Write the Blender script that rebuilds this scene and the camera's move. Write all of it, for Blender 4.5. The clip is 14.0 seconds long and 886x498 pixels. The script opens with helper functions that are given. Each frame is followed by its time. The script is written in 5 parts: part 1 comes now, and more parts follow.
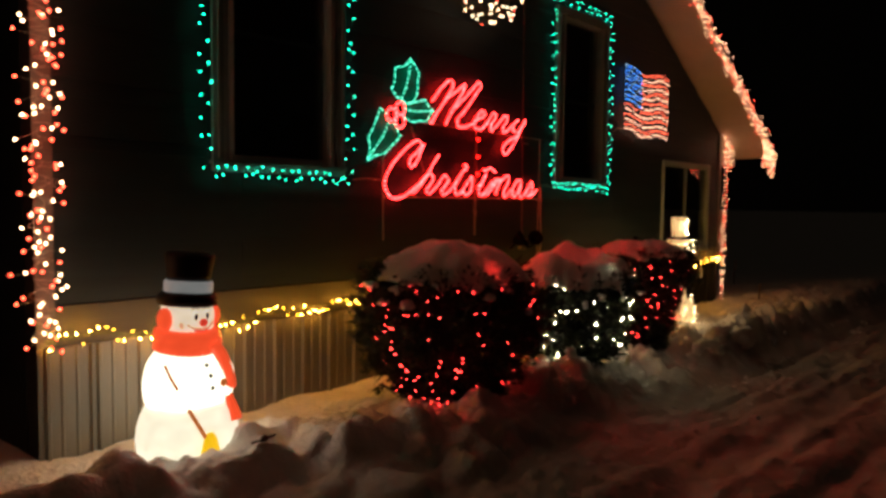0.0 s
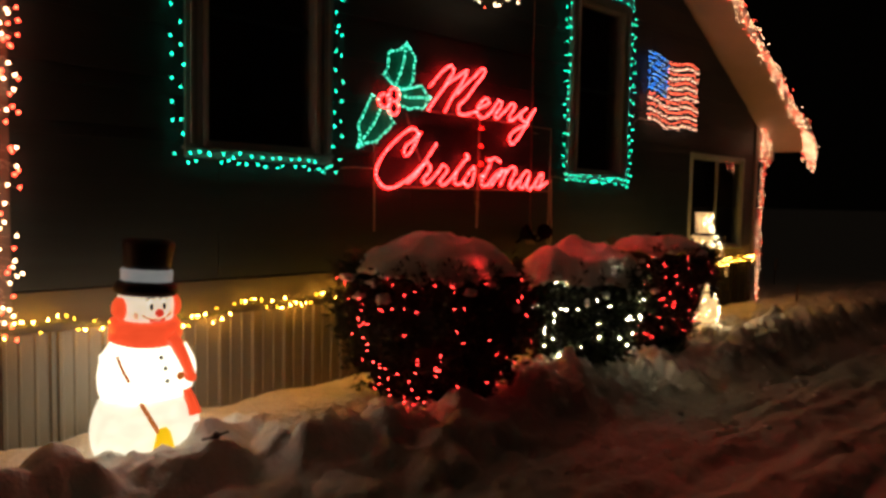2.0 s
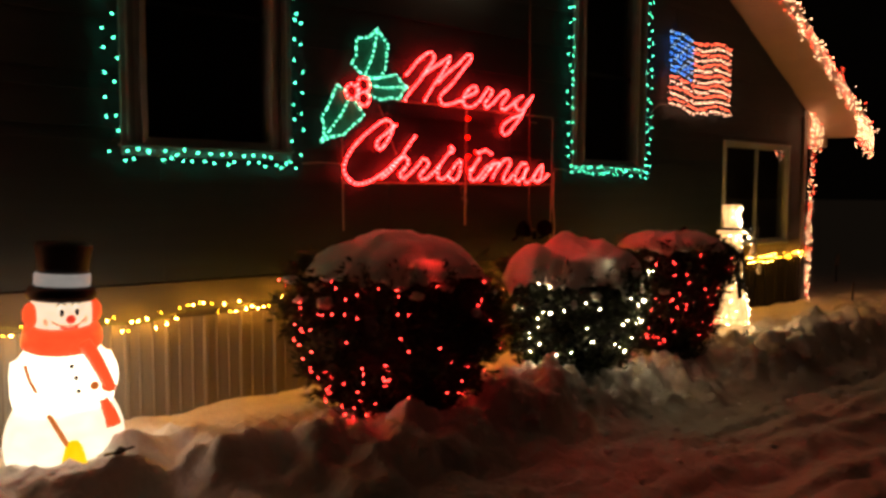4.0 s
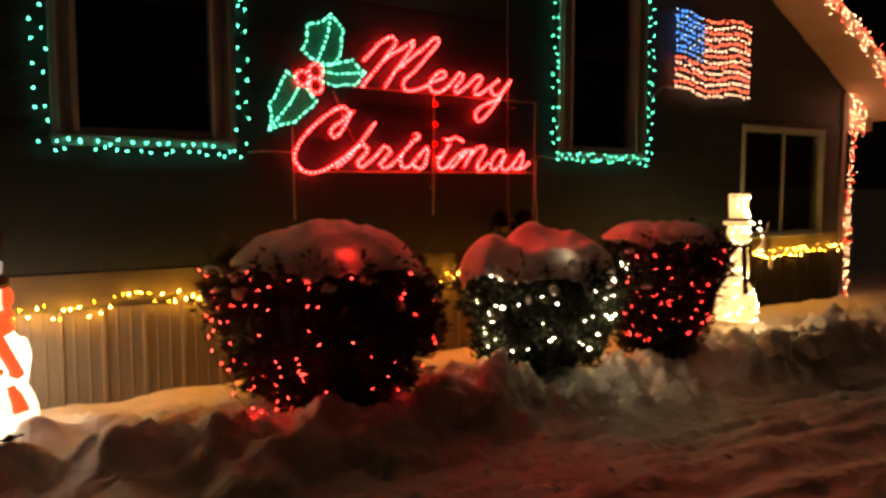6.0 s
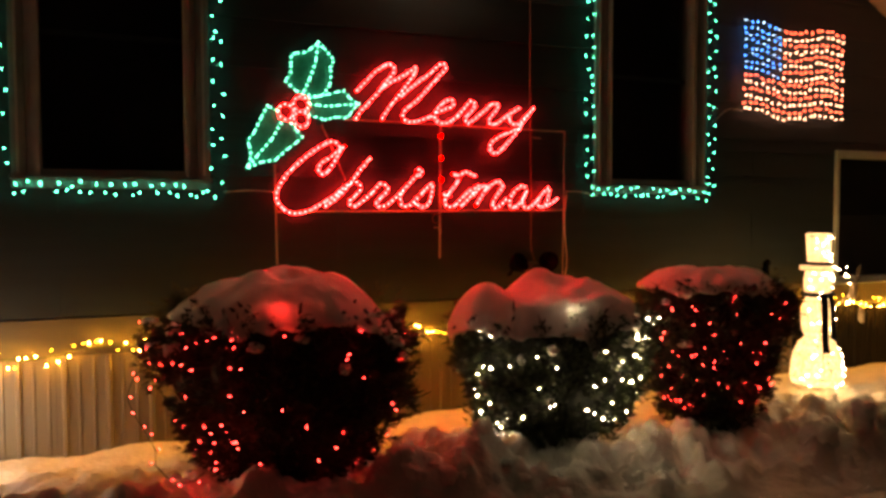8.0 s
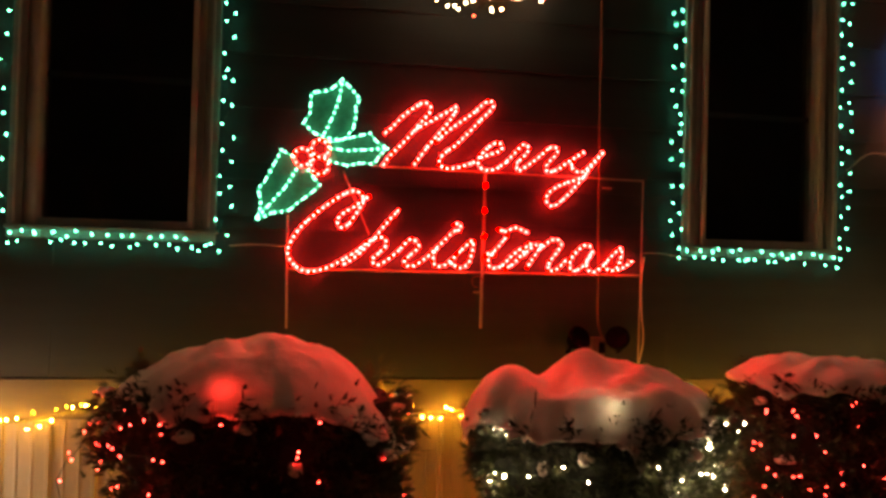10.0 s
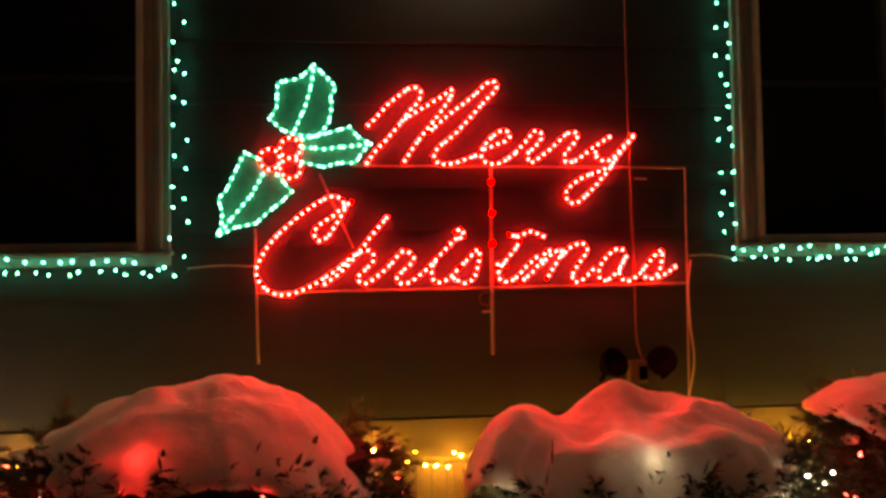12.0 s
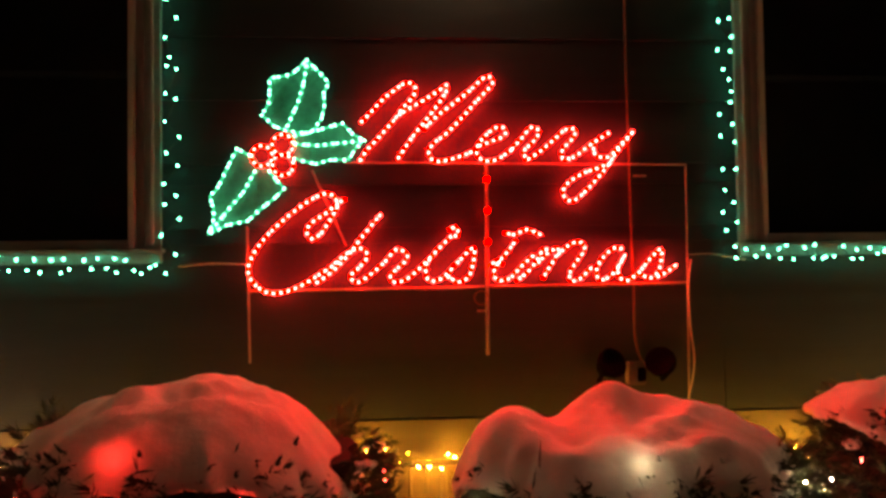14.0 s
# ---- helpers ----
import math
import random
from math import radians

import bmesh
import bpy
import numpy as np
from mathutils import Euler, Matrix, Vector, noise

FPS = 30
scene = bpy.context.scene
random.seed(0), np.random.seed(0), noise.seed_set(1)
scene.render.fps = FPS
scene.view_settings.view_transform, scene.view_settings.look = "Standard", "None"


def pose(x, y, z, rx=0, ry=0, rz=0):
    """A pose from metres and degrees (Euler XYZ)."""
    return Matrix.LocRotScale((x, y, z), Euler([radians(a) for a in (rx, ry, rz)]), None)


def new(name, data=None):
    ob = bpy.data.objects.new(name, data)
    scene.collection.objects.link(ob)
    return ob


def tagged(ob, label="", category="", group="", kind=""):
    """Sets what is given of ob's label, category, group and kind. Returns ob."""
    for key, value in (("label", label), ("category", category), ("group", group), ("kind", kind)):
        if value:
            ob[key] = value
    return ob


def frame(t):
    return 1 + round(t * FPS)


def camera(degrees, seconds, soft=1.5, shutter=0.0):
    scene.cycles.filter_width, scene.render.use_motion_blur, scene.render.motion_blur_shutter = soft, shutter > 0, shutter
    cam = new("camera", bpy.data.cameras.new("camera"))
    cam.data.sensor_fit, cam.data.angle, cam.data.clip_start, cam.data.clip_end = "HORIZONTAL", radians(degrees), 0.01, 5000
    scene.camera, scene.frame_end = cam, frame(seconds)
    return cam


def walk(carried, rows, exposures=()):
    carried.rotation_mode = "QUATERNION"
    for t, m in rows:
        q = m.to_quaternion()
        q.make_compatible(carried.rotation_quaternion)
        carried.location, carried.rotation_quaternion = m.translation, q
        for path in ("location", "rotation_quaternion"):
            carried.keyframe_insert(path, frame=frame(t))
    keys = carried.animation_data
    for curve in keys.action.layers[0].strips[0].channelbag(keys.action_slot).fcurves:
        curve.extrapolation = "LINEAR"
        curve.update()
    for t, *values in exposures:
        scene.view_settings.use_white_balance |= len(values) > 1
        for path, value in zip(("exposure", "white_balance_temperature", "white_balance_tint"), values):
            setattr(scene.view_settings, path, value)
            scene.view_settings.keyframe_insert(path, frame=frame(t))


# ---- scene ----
cam = camera(61.6, 14.0, soft=3.2)
METRES, EYE, TILT, LEAN, TURN = 5.76, 1.55, 0.0, 0.0, -48.6
ROWS = [
    (0.0, 0.0, 0.0, 0.0, 0.04, -3.44, -0.69),
    (0.5, 0.0097, 0.0198, -0.0037, -0.92, -4.21, -0.47),
    (1.0, 0.0162, 0.0432, -0.0053, -0.72, -4.0, 1.32),
    (1.5, 0.0408, 0.0457, -0.005, 2.73, -3.4, -0.43),
    (2.0, 0.0774, 0.0471, -0.0058, 4.03, -3.83, -1.21),
    (2.5, 0.1015, 0.0716, -0.0055, 5.24, -4.89, -0.93),
    (3.0, 0.1307, 0.096, -0.0053, 6.59, -4.17, 0.69),
    (5.5, 0.3182, 0.172, -0.0084, 15.44, -4.67, -2.13),
    (6.0, 0.3522, 0.1976, -0.0085, 16.35, -4.84, -0.07),
    (6.5, 0.3847, 0.2375, -0.0061, 18.01, -4.16, -0.39),
    (7.0, 0.435, 0.2658, -0.0063, 20.89, -3.43, -2.17),
    (7.5, 0.4636, 0.3024, -0.0044, 23.74, -3.61, 0.22),
    (8.0, 0.4704, 0.3549, 0.007, 26.74, -2.73, 0.1),
    (8.5, 0.4953, 0.403, 0.0056, 31.21, -0.95, 0.21),
    (9.0, 0.5149, 0.4513, 0.0109, 35.2, -0.17, -1.3),
    (11.5, 0.4744, 0.6563, 0.0247, 42.57, 2.13, 0.47),
    (12.0, 0.4647, 0.6769, 0.0238, 43.19, 1.85, 0.98),
    (12.5, 0.4683, 0.6917, 0.0234, 44.28, 1.87, 1.08),
    (13.0, 0.4708, 0.6938, 0.0234, 44.28, 1.87, 0.74),
    (13.5, 0.4713, 0.6949, 0.023, 44.21, 1.91, 0.93),
    (14.0, 0.4708, 0.697, 0.0233, 44.39, 1.78, 0.81),
]
walk(cam, [(t, pose(0, 0, EYE, TILT, LEAN, TURN) @ pose(METRES * x, METRES * y, METRES * z, 90 + pitch, roll, yaw)) for t, x, y, z, yaw, pitch, roll in ROWS],
     exposures=[(0.0, -0.56, 6250, 0), (1.0, -0.52, 6250, 0), (2.5, -0.44, 6400, 0), (3.2, -0.24, 6800, 4), (5.5, 0.0, 7300, 10), (6.0, 0.22, 7400, 10), (6.5, 0.52, 7400, 10), (8.0, 0.5, 7500, 10), (9.0, 0.84, 7950, 10), (11.5, 1.06, 8150, 10), (14.0, 1.06, 8150, 10)])

# ---- world and exposure ----
world = bpy.data.worlds.new("night")
scene.world = world
world.use_nodes = True
# low night cloud that glows faintly overhead and fades to black at the horizon
wt = world.node_tree
w_co, w_sep, w_map = wt.nodes.new("ShaderNodeTexCoord"), wt.nodes.new("ShaderNodeSeparateXYZ"), wt.nodes.new("ShaderNodeMapRange")
w_map.interpolation_type = "SMOOTHSTEP"
w_map.inputs["From Min"].default_value, w_map.inputs["From Max"].default_value = 0.35, 1.0
w_map.inputs["To Min"].default_value, w_map.inputs["To Max"].default_value = 0.0008, 0.0108
wt.links.new(w_co.outputs["Generated"], w_sep.inputs[0])
wt.links.new(w_sep.outputs["Z"], w_map.inputs["Value"])
wt.nodes["Background"].inputs[0].default_value = (1.0, 0.72, 0.52, 1)
wt.links.new(w_map.outputs[0], wt.nodes["Background"].inputs[1])


# ---- materials ----
def material(name, base, rough=0.6, metal=0.0, spread=0.25, scale=8.0, bump=0.0, fine=60.0, stretch=(1, 1, 1), spec=0.5, per_object=0.0):
    """Principled surface with colour variation at two scales and a fine relief."""
    m = bpy.data.materials.new(name)
    m.use_nodes = True
    nt = m.node_tree
    b = nt.nodes["Principled BSDF"]
    b.inputs["Roughness"].default_value, b.inputs["Metallic"].default_value = rough, metal
    b.inputs["Specular IOR Level"].default_value = spec
    co = nt.nodes.new("ShaderNodeTexCoord")
    mp = nt.nodes.new("ShaderNodeMapping")
    mp.inputs["Scale"].default_value = stretch
    nt.links.new(co.outputs["Object"], mp.inputs[0])
    n1, n2 = nt.nodes.new("ShaderNodeTexNoise"), nt.nodes.new("ShaderNodeTexNoise")
    n1.inputs["Scale"].default_value, n1.inputs["Detail"].default_value = scale, 4
    n2.inputs["Scale"].default_value, n2.inputs["Detail"].default_value = fine, 3
    for n in (n1, n2):
        nt.links.new(mp.outputs[0], n.inputs["Vector"])
    mix = nt.nodes.new("ShaderNodeMath")
    mix.operation = "MULTIPLY_ADD"
    nt.links.new(n2.outputs["Fac"], mix.inputs[0])
    mix.inputs[1].default_value = 0.4
    nt.links.new(n1.outputs["Fac"], mix.inputs[2])
    ramp = nt.nodes.new("ShaderNodeMapRange")
    ramp.inputs["From Min"].default_value, ramp.inputs["From Max"].default_value = 0.4, 1.0
    ramp.inputs["To Min"].default_value, ramp.inputs["To Max"].default_value = 1 - spread, 1 + spread
    nt.links.new(mix.outputs[0], ramp.inputs["Value"])
    fac = ramp.outputs[0]
    if per_object:
        info = nt.nodes.new("ShaderNodeObjectInfo")
        r2 = nt.nodes.new("ShaderNodeMapRange")
        r2.inputs["To Min"].default_value, r2.inputs["To Max"].default_value = 1 - per_object, 1 + per_object
        nt.links.new(info.outputs["Random"], r2.inputs["Value"])
        mm = nt.nodes.new("ShaderNodeMath")
        mm.operation = "MULTIPLY"
        nt.links.new(fac, mm.inputs[0])
        nt.links.new(r2.outputs[0], mm.inputs[1])
        fac = mm.outputs[0]
    vm = nt.nodes.new("ShaderNodeVectorMath")
    vm.operation = "SCALE"
    vm.inputs[0].default_value = base
    nt.links.new(fac, vm.inputs["Scale"])
    nt.links.new(vm.outputs[0], b.inputs["Base Color"])
    if bump:
        bp = nt.nodes.new("ShaderNodeBump")
        bp.inputs["Strength"].default_value, bp.inputs["Distance"].default_value = bump, 0.01
        nt.links.new(n2.outputs["Fac"], bp.inputs["Height"])
        nt.links.new(bp.outputs[0], b.inputs["Normal"])
    return m


def glow(name, colour, strength):
    """A surface that gives off light."""
    m = bpy.data.materials.new(name)
    m.use_nodes = True
    nt = m.node_tree
    nt.nodes.remove(nt.nodes["Principled BSDF"])
    e = nt.nodes.new("ShaderNodeEmission")
    e.inputs[0].default_value, e.inputs[1].default_value = (*colour, 1), strength
    nt.links.new(e.outputs[0], nt.nodes["Material Output"].inputs[0])
    return m


def lit_plastic(name, colour, strength):
    """Moulded plastic lit from within: a glossy skin over its own glow, a little uneven."""
    m = material(name, tuple(0.55 * c for c in colour), 0.35, 0, 0.1, 6, 0.05, 30)
    nt = m.node_tree
    b = nt.nodes["Principled BSDF"]
    b.inputs["Emission Color"].default_value = (*colour, 1)
    n, r = nt.nodes.new("ShaderNodeTexNoise"), nt.nodes.new("ShaderNodeMapRange")
    n.inputs["Scale"].default_value = 7
    r.inputs["To Min"].default_value, r.inputs["To Max"].default_value = 0.72 * strength, 1.28 * strength
    nt.links.new(n.outputs["Fac"], r.inputs["Value"])
    nt.links.new(r.outputs[0], b.inputs["Emission Strength"])
    return m


def snow_material(name, thin=0.0):
    m = material(name, (0.90, 0.88, 0.85), 0.65, 0, 0.12, 5, 0.55, 26, spec=0.25)
    m.node_tree.nodes["Bump"].inputs["Distance"].default_value = 0.03
    if thin:
        nt = m.node_tree
        t, mx = nt.nodes.new("ShaderNodeBsdfTranslucent"), nt.nodes.new("ShaderNodeMixShader")
        t.inputs[0].default_value, mx.inputs[0].default_value = (0.85, 0.85, 0.87, 1), thin
        nt.links.new(nt.nodes["Principled BSDF"].outputs[0], mx.inputs[1])
        nt.links.new(t.outputs[0], mx.inputs[2])
        nt.links.new(mx.outputs[0], nt.nodes["Material Output"].inputs[0])
    return m


SNOW = snow_material("snow")
GROUND_SNOW = snow_material("drive_and_yard_snow")
# driven and ploughed snow along the drive is darker and greyer than the yard's
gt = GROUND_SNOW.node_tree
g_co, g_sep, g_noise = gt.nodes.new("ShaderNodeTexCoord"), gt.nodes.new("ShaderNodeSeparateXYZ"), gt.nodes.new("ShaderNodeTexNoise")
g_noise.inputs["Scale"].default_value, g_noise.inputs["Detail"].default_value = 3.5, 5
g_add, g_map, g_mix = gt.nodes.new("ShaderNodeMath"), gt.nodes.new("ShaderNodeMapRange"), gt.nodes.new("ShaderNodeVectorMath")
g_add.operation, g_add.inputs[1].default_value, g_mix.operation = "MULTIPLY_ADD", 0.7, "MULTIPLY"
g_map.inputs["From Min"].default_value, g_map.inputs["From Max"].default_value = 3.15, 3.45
g_tone = gt.nodes.new("ShaderNodeMix")
g_tone.data_type = "RGBA"
g_tone.inputs["A"].default_value, g_tone.inputs["B"].default_value = (0.66, 0.645, 0.60, 1), (1, 1, 1, 1)
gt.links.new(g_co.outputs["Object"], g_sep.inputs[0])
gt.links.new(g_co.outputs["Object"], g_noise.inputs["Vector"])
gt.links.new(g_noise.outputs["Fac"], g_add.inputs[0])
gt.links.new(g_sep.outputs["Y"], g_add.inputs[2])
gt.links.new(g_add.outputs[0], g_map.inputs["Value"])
gt.links.new(g_map.outputs[0], g_tone.inputs["Factor"])
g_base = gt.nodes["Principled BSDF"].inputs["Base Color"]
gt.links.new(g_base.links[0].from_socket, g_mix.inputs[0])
gt.links.new(g_tone.outputs["Result"], g_mix.inputs[1])
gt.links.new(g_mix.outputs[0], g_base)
SNOW_THIN = snow_material("snow_thin", 0.22)
SNOW_THIN.node_tree.nodes["Bump"].inputs["Strength"].default_value = 0.22
SIDING = material("siding", (0.018, 0.035, 0.041), 0.6, 0, 0.2, 3, 0.25, 45, (0.3, 1, 4), per_object=0.06)
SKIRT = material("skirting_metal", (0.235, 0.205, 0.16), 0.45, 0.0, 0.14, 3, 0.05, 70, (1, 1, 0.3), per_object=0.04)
# near-black copy of the skirting, the dark of its right end painted in
SKIRT_SHADED = material("shaded_skirting", (0.009, 0.0085, 0.008), 0.8, 0.0, 0.2, 3, 0.1, 70)
BAND = material("band_board", (0.10, 0.092, 0.07), 0.6, 0, 0.15, 4, 0.15, 60, (0.3, 1, 3))
SOFFIT = material("soffit_paint", (0.50, 0.40, 0.30), 0.55, 0, 0.08, 4, 0.08, 40)
SHINGLE = material("shingles", (0.06, 0.06, 0.06), 0.9, 0, 0.3, 6, 0.6, 50)
CASING = material("window_casing", (0.23, 0.32, 0.32), 0.55, 0, 0.18, 6, 0.15, 50)
SASH = material("window_sash", (0.46, 0.56, 0.56), 0.5, 0, 0.12, 8, 0.08, 60)
CORNER = material("corner_board_paint", (0.16, 0.15, 0.135), 0.55, 0, 0.15, 6, 0.1, 50, (1, 1, 0.3))
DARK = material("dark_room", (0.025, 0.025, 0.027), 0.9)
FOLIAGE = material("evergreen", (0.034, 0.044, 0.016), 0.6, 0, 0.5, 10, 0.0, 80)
# near-black evergreen with the shade inside the crown painted in
SHADE_FOLIAGE = material("shaded_evergreen", (0.004, 0.006, 0.003), 0.9, 0, 0.5, 10)
TWIG = material("bark", (0.07, 0.05, 0.035), 0.85, 0, 0.3, 20, 0.4, 90)
WIRE_GREEN = material("green_wire", (0.015, 0.035, 0.02), 0.5)
WIRE_WHITE = material("white_wire", (0.5, 0.46, 0.4), 0.5)
WIRE_BROWN = material("brown_cord", (0.16, 0.08, 0.05), 0.55)
TINSEL = material("tinsel", (0.10, 0.11, 0.04), 0.5, 0, 0.5, 40)
STEEL = material("sign_frame_steel", (0.36, 0.32, 0.27), 0.5, 0.0, 0.15, 20, 0.05)
BLACK = material("black_plastic", (0.004, 0.004, 0.005), 1.0, 0, 0.3, 15, 0.1, spec=0.0)
PIPE = material("grey_pipe", (0.14, 0.135, 0.12), 0.5)
SCARF_BLUE = material("navy_cloth", (0.015, 0.02, 0.04), 0.8, 0, 0.3, 40, 0.3)
MITTEN = material("mitten_wool", (0.42, 0.33, 0.22), 0.9, 0, 0.25, 40, 0.3, 120)
HAT = material("hat_plastic", (0.006, 0.006, 0.007), 0.5, 0, 0.4, 9, 0.06, 30, spec=0.3)

glass = bpy.data.materials.new("glass")
glass.use_nodes = True
gb = glass.node_tree.nodes["Principled BSDF"]
gb.inputs["Transmission Weight"].default_value, gb.inputs["Roughness"].default_value, gb.inputs["IOR"].default_value = 1.0, 0.01, 1.45
GLASS = glass

RED = glow("red_bulb", (1.0, 0.026, 0.025), 52)
RED_ROPE = glow("red_rope", (1.0, 0.0020, 0.0028), 28)
RED_CORE = glow("red_rope_bulb", (1.0, 0.029, 0.032), 54)
GREEN = glow("green_bulb", (0.055, 1.0, 0.58), 11)
GREEN_ROPE = glow("green_rope", (0.010, 1.0, 0.50), 0.45)
GREEN_CORE = glow("green_rope_bulb", (0.15, 1.0, 0.66), 4.8)
YELLOW = glow("yellow_bulb", (1.0, 0.40, 0.040), 300)
DIM_YELLOW = glow("dim_yellow_bulb", (1.0, 0.40, 0.030), 30)
WARM = glow("warm_white_bulb", (1.0, 0.52, 0.28), 17)
COOL = glow("white_bulb", (1.0, 0.80, 0.50), 230)
HOT_RED = glow("buried_red_bulb", (1.0, 0.034, 0.028), 48)
HOT_WHITE = glow("buried_white_bulb", (1.0, 0.80, 0.50), 60)
WREATH_WHITE = glow("wreath_white_bulb", (1.0, 0.78, 0.50), 8)
SMALL_WHITE = glow("frame_white_bulb", (1.0, 0.70, 0.38), 95)
BLUE = glow("blue_bulb", (0.04, 0.26, 1.0), 6.5)
PALE_BLUE = glow("pale_blue_bulb", (0.40, 0.72, 1.0), 4.5)
ORANGE = glow("orange_red_bulb", (1.0, 0.060, 0.030), 16)
FLAG_RED = glow("flag_red_bulb", (1.0, 0.11, 0.055), 9)
FLAG_WHITE = glow("flag_white_bulb", (1.0, 0.52, 0.34), 8)


# ---- building helpers ----
def thing(name, at, label, category, group="", kind=""):
    """An empty at the base of a thing; its parts are given in world coordinates."""
    e = new(name)
    e.empty_display_size = 0.1
    e.location = at
    return tagged(e, label, category, group, kind)


def under(ob, parent):
    ob.parent = parent
    if parent.type == "EMPTY":
        ob.matrix_parent_inverse = Matrix.Translation(parent.location).inverted()
    return ob


def mesh_of(name, bm, mat, smooth=False):
    me = bpy.data.meshes.new(name)
    bmesh.ops.recalc_face_normals(bm, faces=bm.faces)
    bm.to_mesh(me)
    bm.free()
    me.materials.append(mat)
    if smooth:
        me.shade_smooth()
    return me


def part(name, bm, mat, parent, label="", smooth=False):
    ob = new(name, mesh_of(name, bm, mat, smooth))
    if parent:
        under(ob, parent)
    return tagged(ob, label)


def flat_part(name, verts, faces, mat, parent, label="", smooth=False):
    me = bpy.data.meshes.new(name)
    me.from_pydata(verts, [], faces)
    me.materials.append(mat)
    if smooth:
        me.shade_smooth()
    ob = new(name, me)
    if parent:
        under(ob, parent)
    return tagged(ob, label)


def box(bm, lo, hi, bevel=0.0):
    r = bmesh.ops.create_cube(bm, size=1)
    c = [(a + b) / 2 for a, b in zip(lo, hi)]
    s = [b - a for a, b in zip(lo, hi)]
    for v in r["verts"]:
        v.co = Vector((c[0] + v.co.x * s[0], c[1] + v.co.y * s[1], c[2] + v.co.z * s[2]))
    if bevel:
        edges = {e for v in r["verts"] for e in v.link_edges}
        bmesh.ops.bevel(bm, geom=list(edges), offset=bevel, segments=2, affect="EDGES")
    return bm


def boxed(lo, hi, bevel=0.0):
    return box(bmesh.new(), lo, hi, bevel)


def tube(bm, pts, r, sides=6, closed=False):
    """A round tube along points; r is a number or one radius per point."""
    pts = [Vector(p) for p in pts]
    n = len(pts)
    rings = []
    for i, p in enumerate(pts):
        a = pts[(i - 1) % n] if closed or i else pts[0]
        b = pts[(i + 1) % n] if closed or i < n - 1 else pts[-1]
        d = (b - a).normalized() if (b - a).length > 1e-9 else Vector((0, 0, 1))
        u = d.cross(Vector((0, 1, 0.02)))
        if u.length < 1e-3:
            u = d.cross(Vector((1, 0, 0)))
        u.normalize()
        w = d.cross(u)
        rr = r[i] if isinstance(r, (list, tuple)) else r
        rings.append([bm.verts.new(p + rr * (math.cos(k * 2 * math.pi / sides) * u + math.sin(k * 2 * math.pi / sides) * w)) for k in range(sides)])
    m = n if closed else n - 1
    for i in range(m):
        A, B = rings[i], rings[(i + 1) % n]
        for k in range(sides):
            bm.faces.new((A[k], A[(k + 1) % sides], B[(k + 1) % sides], B[k]))
    if not closed:
        bm.faces.new(rings[0][::-1])
        bm.faces.new(rings[-1])
    return bm


def lathe(bm, profile, at, sides=32, squash=(1, 1)):
    """A body turned about the upright axis through at; profile rows are radius, height."""
    rings = []
    for r, z in profile:
        rings.append([bm.verts.new((at[0] + squash[0] * r * math.cos(k * 2 * math.pi / sides), at[1] + squash[1] * r * math.sin(k * 2 * math.pi / sides), at[2] + z)) for k in range(sides)])
    for A, B in zip(rings, rings[1:]):
        for k in range(sides):
            bm.faces.new((A[k], A[(k + 1) % sides], B[(k + 1) % sides], B[k]))
    bm.faces.new(rings[0][::-1])
    bm.faces.new(rings[-1])
    return bm


def spline(pts, step):
    """Even steps along a smooth line through the points."""
    P = [Vector(p) for p in pts]
    P = [2 * P[0] - P[1]] + P + [2 * P[-1] - P[-2]]
    dense = []
    for a, b, c, d in zip(P, P[1:], P[2:], P[3:]):
        for k in range(12):
            t = k / 12
            dense.append(0.5 * ((2 * b) + (c - a) * t + (2 * a - 5 * b + 4 * c - d) * t * t + (3 * b - a - 3 * c + d) * t ** 3))
    dense.append(P[-2])
    total = sum((b - a).length for a, b in zip(dense, dense[1:]))
    n = max(2, round(total / step))
    out, want, run = [dense[0]], total / n, 0.0
    for a, b in zip(dense, dense[1:]):
        seg = (b - a).length
        while run + seg >= want - 1e-9 and len(out) < n + 1 and seg > 1e-9:
            out.append(a.lerp(b, (want - run) / seg) if seg else b)
            want += total / n
        run += seg
    return out


def bulb_mesh(name, r, long, mat):
    bm = bmesh.new()
    bmesh.ops.create_uvsphere(bm, u_segments=7, v_segments=4, radius=r)
    for v in bm.verts:
        v.co.z *= long
    return mesh_of(name, bm, mat, True)


BULB = {k: bulb_mesh("bulb", r, lo, m) for k, (r, lo, m) in dict(
    red=(0.0035, 1.2, RED), green=(0.0059, 1.25, GREEN), flag_red=(0.0080, 1.1, FLAG_RED), flag_white=(0.0078, 1.1, FLAG_WHITE), yellow=(0.0054, 1.2, YELLOW), dim_yellow=(0.0045, 1.2, DIM_YELLOW), warm=(0.0056, 1.2, WARM),
    cool=(0.0031, 1.2, COOL), big_cool=(0.0088, 1.2, WREATH_WHITE), blue=(0.0078, 1.1, BLUE), orange=(0.0058, 1.2, ORANGE), big_warm=(0.0088, 1.2, WARM), big_orange=(0.0092, 1.2, ORANGE), pale_blue=(0.0066, 1.1, PALE_BLUE), frame_cool=(0.0037, 1.2, SMALL_WHITE), hot_red=(0.012, 1.2, HOT_RED), hot_cool=(0.0075, 1.2, HOT_WHITE), core_red=(0.0080, 1.0, RED_CORE),
    core_green=(0.0072, 1.0, GREEN_CORE), berry=(0.0075, 1.0, RED_CORE)).items()}
dice = random.Random(11)


